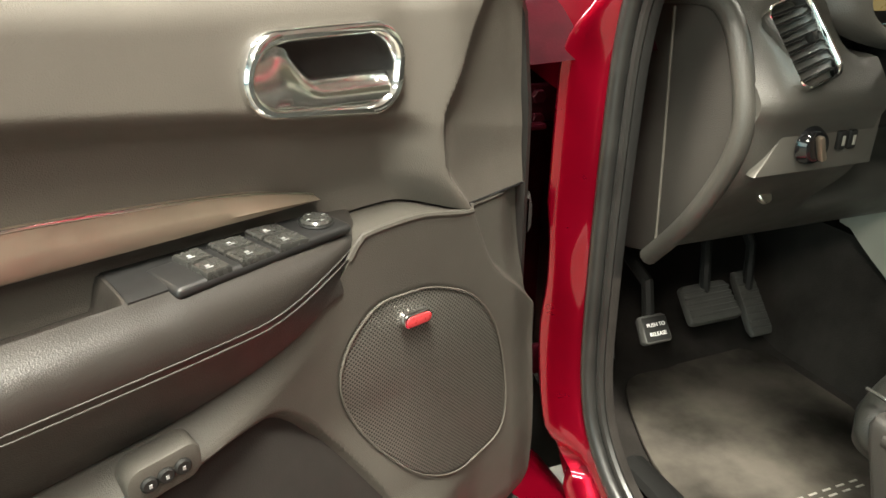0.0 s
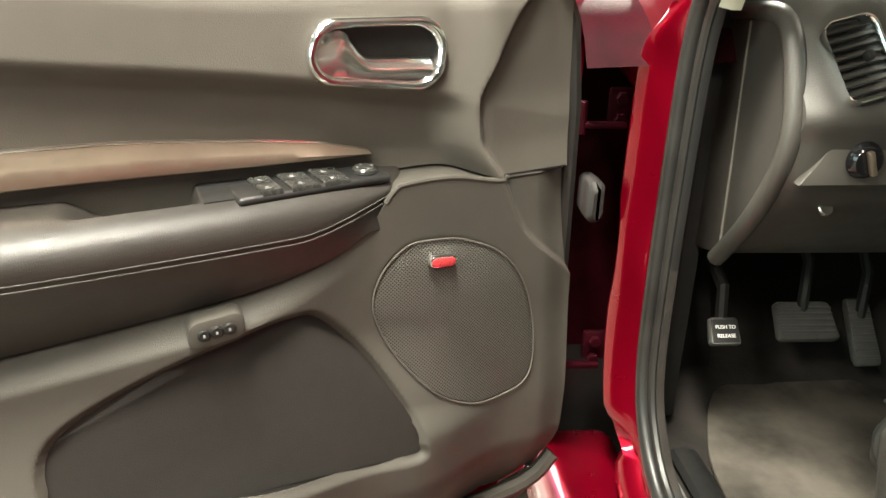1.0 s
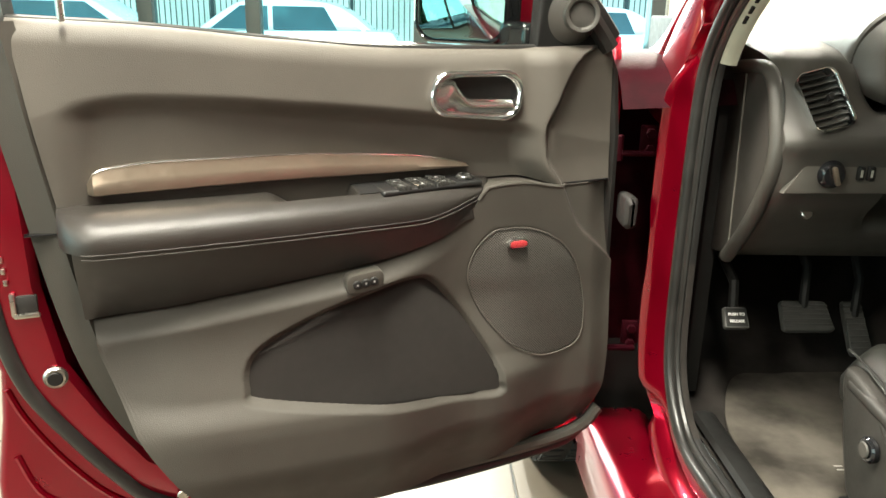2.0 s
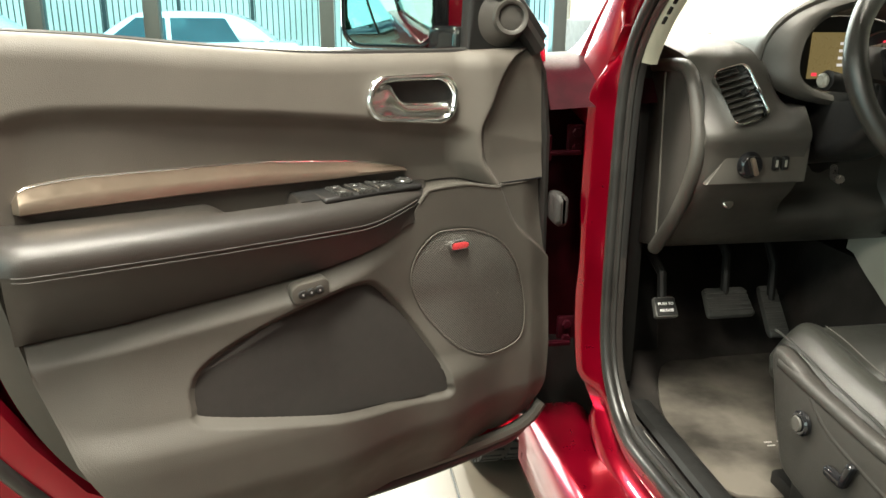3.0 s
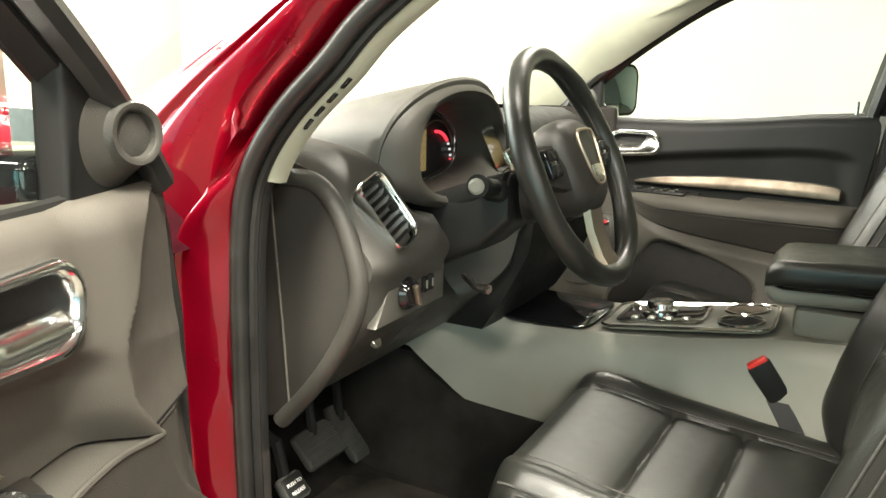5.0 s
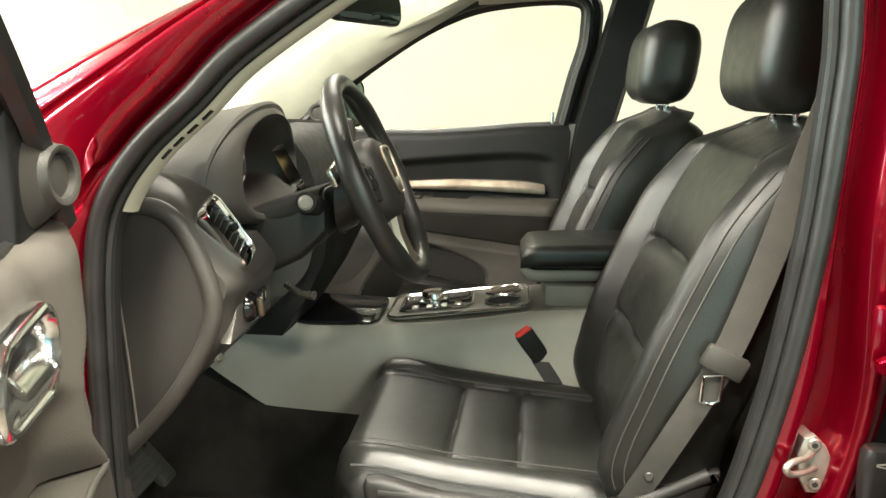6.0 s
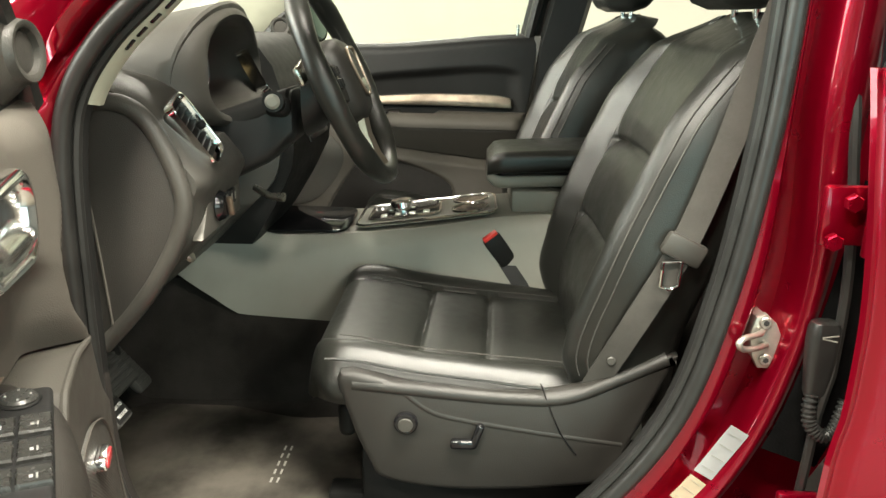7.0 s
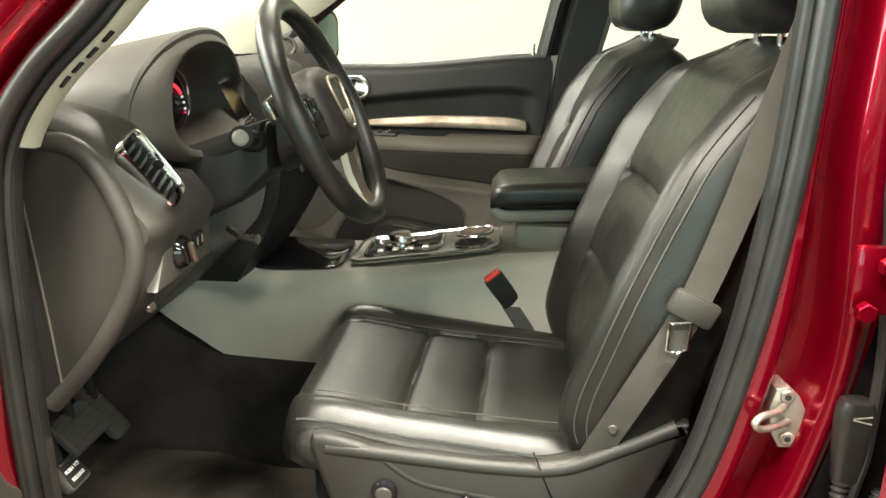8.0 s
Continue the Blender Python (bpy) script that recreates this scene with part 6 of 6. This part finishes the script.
    part("shield_ridge", tube([(o * 0.2503, p[0], p[1]) for p in curve([(-0.29, 0.708), (-0.325, 0.682), (-0.37, 0.668), (-0.50, 0.648), (-0.63, 0.632)], 30)], 0.009, 10), M_SHIELD, st)
    if driver:
        km = Matrix.Translation((o * 0.258, -0.290, 0.663)) @ pose(0, 0, 0, 0, -90, 0)
        kb = part("lumbar_knob", disc(0.019, 0.012, 28, m=km, bevel=0.003), M_GLOSS, st, "round lumbar control")
        part("knob_cap", disc(0.012, 0.004, 24, m=km @ Matrix.Translation((0, 0, 0.012)), bevel=0.0015), M_DASH, kb)
        sb = part("seat_switch", box(0.014, 0.040, 0.016, (o * 0.266, -0.380, 0.630), 0.005, 3), M_GLOSS, st, "seat adjuster switch")
        part("recline_switch", box(0.014, 0.013, 0.044, (o * 0.266, -0.402, 0.645), 0.005, 3, pose(0, 0, 0, 18, 0, 0)), M_GLOSS, st)
        cut = curve([(-0.498, 0.735), (-0.530, 0.656), (-0.560, 0.612)], 24)
        part("shield_seam", tube([(o * 0.2585, p[0], p[1]) for p in cut], 0.0012, 5), M_GLOSS, st)
    part("seat_base", box(0.42, 0.40, 0.12, (0, -0.41, 0.52), 0.01), M_DARK, st)
    part("rail", box(0.05, 0.46, 0.04, (o * 0.18, -0.38, 0.47), 0.006), M_DARK, st)
    part("rail", box(0.05, 0.46, 0.04, (-o * 0.18, -0.38, 0.47), 0.006), M_DARK, st)
    return st


build_seat(-0.37, True, "black leather driver's seat with power controls")
passenger = build_seat(0.37, False, "black leather passenger seat")
passenger.matrix_world = Matrix.Translation((0.37, 0.055, 0.0))

# ---------------------------------------------------------------- belts
def strap(path, w, th, side):
    rings = []
    for p, s in zip(path, side):
        p, s = Vector(p), Vector(s).normalized()
        n = s.cross(Vector((0, -0.4, 0.92))).normalized()
        rings.append([p + s * w / 2 + n * th, p - s * w / 2 + n * th, p - s * w / 2 - n * th, p + s * w / 2 - n * th])
    return loft(rings)


belt = empty("seat_belt", label="grey seat belt with steel tongue hanging beside the seat", category="seat belt")
pth = curve([(-0.608, -0.578, 0.715), (-0.650, -0.63, 0.85), (-0.660, -0.684, 0.97), (-0.664, -0.725, 1.10), (-0.668, -0.755, 1.22), (-0.680, -0.80, 1.40)], 24)
part("webbing", strap(pth, 0.038, 0.0008, [(0.10, 0.90, 0.40)] * 24), M_BELT, belt)
tg = part("belt_tongue", box(0.016, 0.062, 0.034, (-0.664, -0.684, 0.966), 0.006, 2, pose(0, 0, 0, 25, 0, 0)), M_DASH, belt, "plastic belt tongue")
part("tongue_loop", tube([(-0.668, -0.668 + a, 0.934 + b) for a, b in ((-0.014, 0.016), (-0.012, -0.02), (0.0, -0.026), (0.013, -0.022), (0.012, 0.014))], 0.003, 8, closed=True), M_CHROME, belt, "chrome tongue loop")
part("stop_button", disc(0.007, 0.004, 16, m=Matrix.Translation((-0.631, -0.602, 0.778)) @ pose(0, 0, 0, 0, -90, 0)), M_DASH, belt)
bk = empty("belt_buckle", label="black seat belt buckle with red release button", category="buckle")
bm_ = Matrix.Translation((-0.135, -0.448, 0.800)) @ pose(0, 0, 0, -36, 0, 12)
part("buckle_body", box(0.026, 0.040, 0.075, (0, 0, 0), 0.005, 2), M_DARK, bk).matrix_local = bm_
part("release_button", box(0.022, 0.034, 0.010, (0, 0, 0.038), 0.003, 2), M_REDPLASTIC, bk, "red release button").matrix_local = bm_
part("buckle_stalk", strap([(-0.138, -0.46, 0.775), (-0.160, -0.49, 0.735), (-0.175, -0.515, 0.69)], 0.036, 0.003, [(0, 1, 0)] * 3), M_DARK, bk)

# ---------------------------------------------------------------- floor mat
fm = empty("floor_mat", label="dusty grey-brown carpet mat with small embroidered bars", category="mat")
mo = curve([(-0.65, -0.18), (-0.665, 0.05), (-0.625, 0.20), (-0.55, 0.33), (-0.44, 0.34), (-0.40, 0.40), (-0.27, 0.41), (-0.19, 0.38), (-0.222, 0.25), (-0.225, 0.15), (-0.275, -0.02), (-0.30, -0.18)], 60, True)
part("carpet_face", prism([tuple(p) for p in mo], 0.456, 0.466, "z", 0.003), M_MAT, fm)
for k in range(5):
    part("embroidered_bar", box(0.016, 0.004, 0.0012, (-0.400 - 0.027 * k, -0.046, 0.4672), 0.001, 1), M_THREADPALE, fm)
    part("embroidered_bar", box(0.016, 0.004, 0.0012, (-0.400 - 0.027 * k, -0.034, 0.4672), 0.001, 1), M_THREADPALE, fm)

# ---------------------------------------------------------------- door striker, stickers, hinges, harness
M_ZINC = mat("zinc", (0.42, 0.39, 0.34), 0.42, 0.8, 0.12, 60, grain=0.2, grain_scale=900)
stk = empty("door_striker", label="zinc-plated door striker bolted to the pillar", category="striker")
plate = [(-0.772, 0.893), (-0.786, 0.897), (-0.800, 0.884), (-0.808, 0.868), (-0.806, 0.850), (-0.810, 0.838), (-0.796, 0.818), (-0.782, 0.818), (-0.772, 0.836), (-0.766, 0.870)]
part("striker_plate", prism(plate, -0.730, -0.716, "x", 0.003), M_ZINC, stk)
part("striker_foot", prism([(y * 0.9 - 0.079, z * 0.9 + 0.0857) for y, z in plate], -0.718, -0.680, "x", 0.002), M_ZINC, stk)
part("striker_loop", tube(curve([(-0.728, -0.784, 0.874), (-0.752, -0.768, 0.877), (-0.772, -0.744, 0.880), (-0.778, -0.735, 0.874), (-0.772, -0.744, 0.864), (-0.752, -0.768, 0.858), (-0.728, -0.790, 0.853)], 30), 0.0043, 10), M_ZINC, stk, "bent steel loop")
for y, z in ((-0.784, 0.886), (-0.790, 0.832)):
    part("screw", disc(0.0085, 0.004, 18, m=Matrix.Translation((-0.730, y, z)) @ pose(0, 0, 0, 0, -90, 0)), M_ZINC, stk)
    part("screw_socket", disc(0.0042, 0.001, 6, m=Matrix.Translation((-0.734, y, z)) @ pose(0, 0, 0, 0, -90, 0), bevel=0.0003), M_HOLE, stk)

# ---------------------------------------------------------------- rear door and pillar details
rd = empty("rear_door", Matrix.Translation((-0.865, -0.815, 0)), "closed red rear car door", "car door")
rd_y = fn([(0.40, 0.014), (0.55, 0.010), (0.735, 0.003), (0.78, 0.000), (0.84, -0.010), (0.93, -0.012), (1.05, -0.005), (1.12, 0.002), (1.23, 0.010)])
rd_x = fn([(0.40, 0.015), (0.50, -0.006), (0.60, -0.016), (0.72, -0.022), (0.80, -0.020), (1.0, -0.016), (1.16, -0.004), (1.23, 0.010)])
sec = ((0.030, -0.040), (0.020, -0.016), (0.012, -0.006), (0.002, 0.000), (-0.004, -0.004), (-0.002, -0.010), (0.003, -0.014), (0.002, -0.019), (-0.003, -0.024), (-0.006, -0.040), (-0.010, -0.10), (-0.022, -0.30), (-0.022, -0.65), (-0.010, -0.92))
skin = [[(rd_x(z) + dx, rd_y(z) + dy, z) for dx, dy in sec] for z in np.linspace(0.40, 1.228, 34)]
part("outer_skin", loft(skin, False, False), M_RED, rd, "dark red painted rear door skin", angle=50)
part("front_seal", tube([(0.108 + rd_x(z), rd_y(z) - 0.034, z) for z in np.linspace(0.42, 1.22, 30)], 0.007, 8), M_RUBBER, rd, "black rubber seal")
part("pillar_cover", prism([(-0.012, 1.175), (0.006, 1.60), (-0.16, 1.60), (-0.12, 1.175)], 0.020, 0.034, "x", 0.004), M_GLOSS, rd, "black glossy pillar cover")
part("window_frame", tube([(0.04, -0.04, 1.21), (0.05, -0.05, 1.4), (0.09, -0.07, 1.58)], 0.028, 8), M_DARK, rd, "black window frame")
part("belt_moulding", tube([(-0.005, 0.0, 1.228), (-0.005, -0.9, 1.24)], 0.010, 8), M_CHROME, rd)
for z in (1.040, 0.62):
    h = part("hinge_leaf", box(0.014, 0.056, 0.074, (-0.796, -0.832, z + 0.012), 0.005, 2), M_RED, car, "dark red painted door hinge")
    part("hinge_pin", disc(0.011, 0.09, 16, (-0.820, -0.858, z - 0.033)), M_RED, h)
    for dz in (0.020, -0.028):
        part("bolt", disc(0.011, 0.012, 6, m=Matrix.Translation((-0.811, -0.832 - 0.35 * dz + 0.008, z + dz + 0.012)) @ pose(0, 0, 0, 0, -90, 0)), M_RED, h)

# sheet added over the gap behind the pillar ridge, painting its shade
flap = []
for i in range(100, 132):
    p, o = ring0[i], outward(i)
    if 0.56 < p.y < 1.12:
        flap.append([(side_x(p.x) - 0.010 + 0.004 * k, p.x + o.x * (0.126 + 0.030 * k), p.y + o.y * (0.126 + 0.030 * k)) for k in range(4)])
part("gap_sheet", loft(flap, False, False), M_GAP_SHADE, car, "added black sheet for the shade behind the rear door edge")

# harness boot between pillar and rear door
hn = empty("cable_boot", label="black corrugated cable boot at the rear door", category="cable")
rings = []
for z, k in ((0.800, 0.60), (0.806, 0.72), (0.820, 0.78), (0.850, 0.92), (0.880, 1.0), (0.897, 0.97), (0.905, 0.82), (0.908, 0.5)):
    rings.append([(-0.772 + p[1] * k, -0.843 + p[0] * k, z) for p in rrect(0.040, 0.030, 0.011, 5)])
part("boot_plug", loft(rings), M_RUBBER, hn)
for k in range(2):
    part("boot_mark", box(0.0006, 0.020, 0.0016, (-0.7875, -0.845, 0.886 + 0.005 * k), 0, 1, pose(0, 0, 0, 12 - 20 * k, 0, 0)), M_GREY, hn, smooth=False)
loop_p = curve([(-0.776, -0.838, 0.806), (-0.780, -0.836, 0.785), (-0.784, -0.838, 0.766), (-0.788, -0.847, 0.754), (-0.790, -0.858, 0.752), (-0.790, -0.868, 0.762), (-0.788, -0.874, 0.780), (-0.784, -0.880, 0.800)], 91)
part("boot_tube", tube(loop_p, [0.0075 if k % 4 < 2 else 0.0098 for k in range(91)], 12), M_RUBBER, hn)
# stickers on the pillar foot
def pillar_plate(name, y, z, w, h, turn, m, label, marks):
    st = empty(name, Matrix.Translation((side_x(y) - 0.009, y, z)) @ pose(0, 0, 0, turn, 0, 0), label, "sticker")
    part("paper", box(0.0012, w, h, (0, 0, 0), 0), m, st, smooth=False)
    for k in range(marks):
        part("print_bar", box(0.0006, w * 0.75, h * 0.010, (-0.001, 0, h * (0.36 - 0.72 * k / max(1, marks - 1))), 0), M_GREY, st, smooth=False)
    return st


pillar_plate("tyre_sticker", -0.739, 0.700, 0.030, 0.084, 31, M_STICKER, "silver-grey printed sticker on the red pillar foot", 4)
pillar_plate("label_sticker", -0.699, 0.640, 0.028, 0.044, 36, M_CREAM, "cream sticker with yellow edge on the pillar foot", 3)
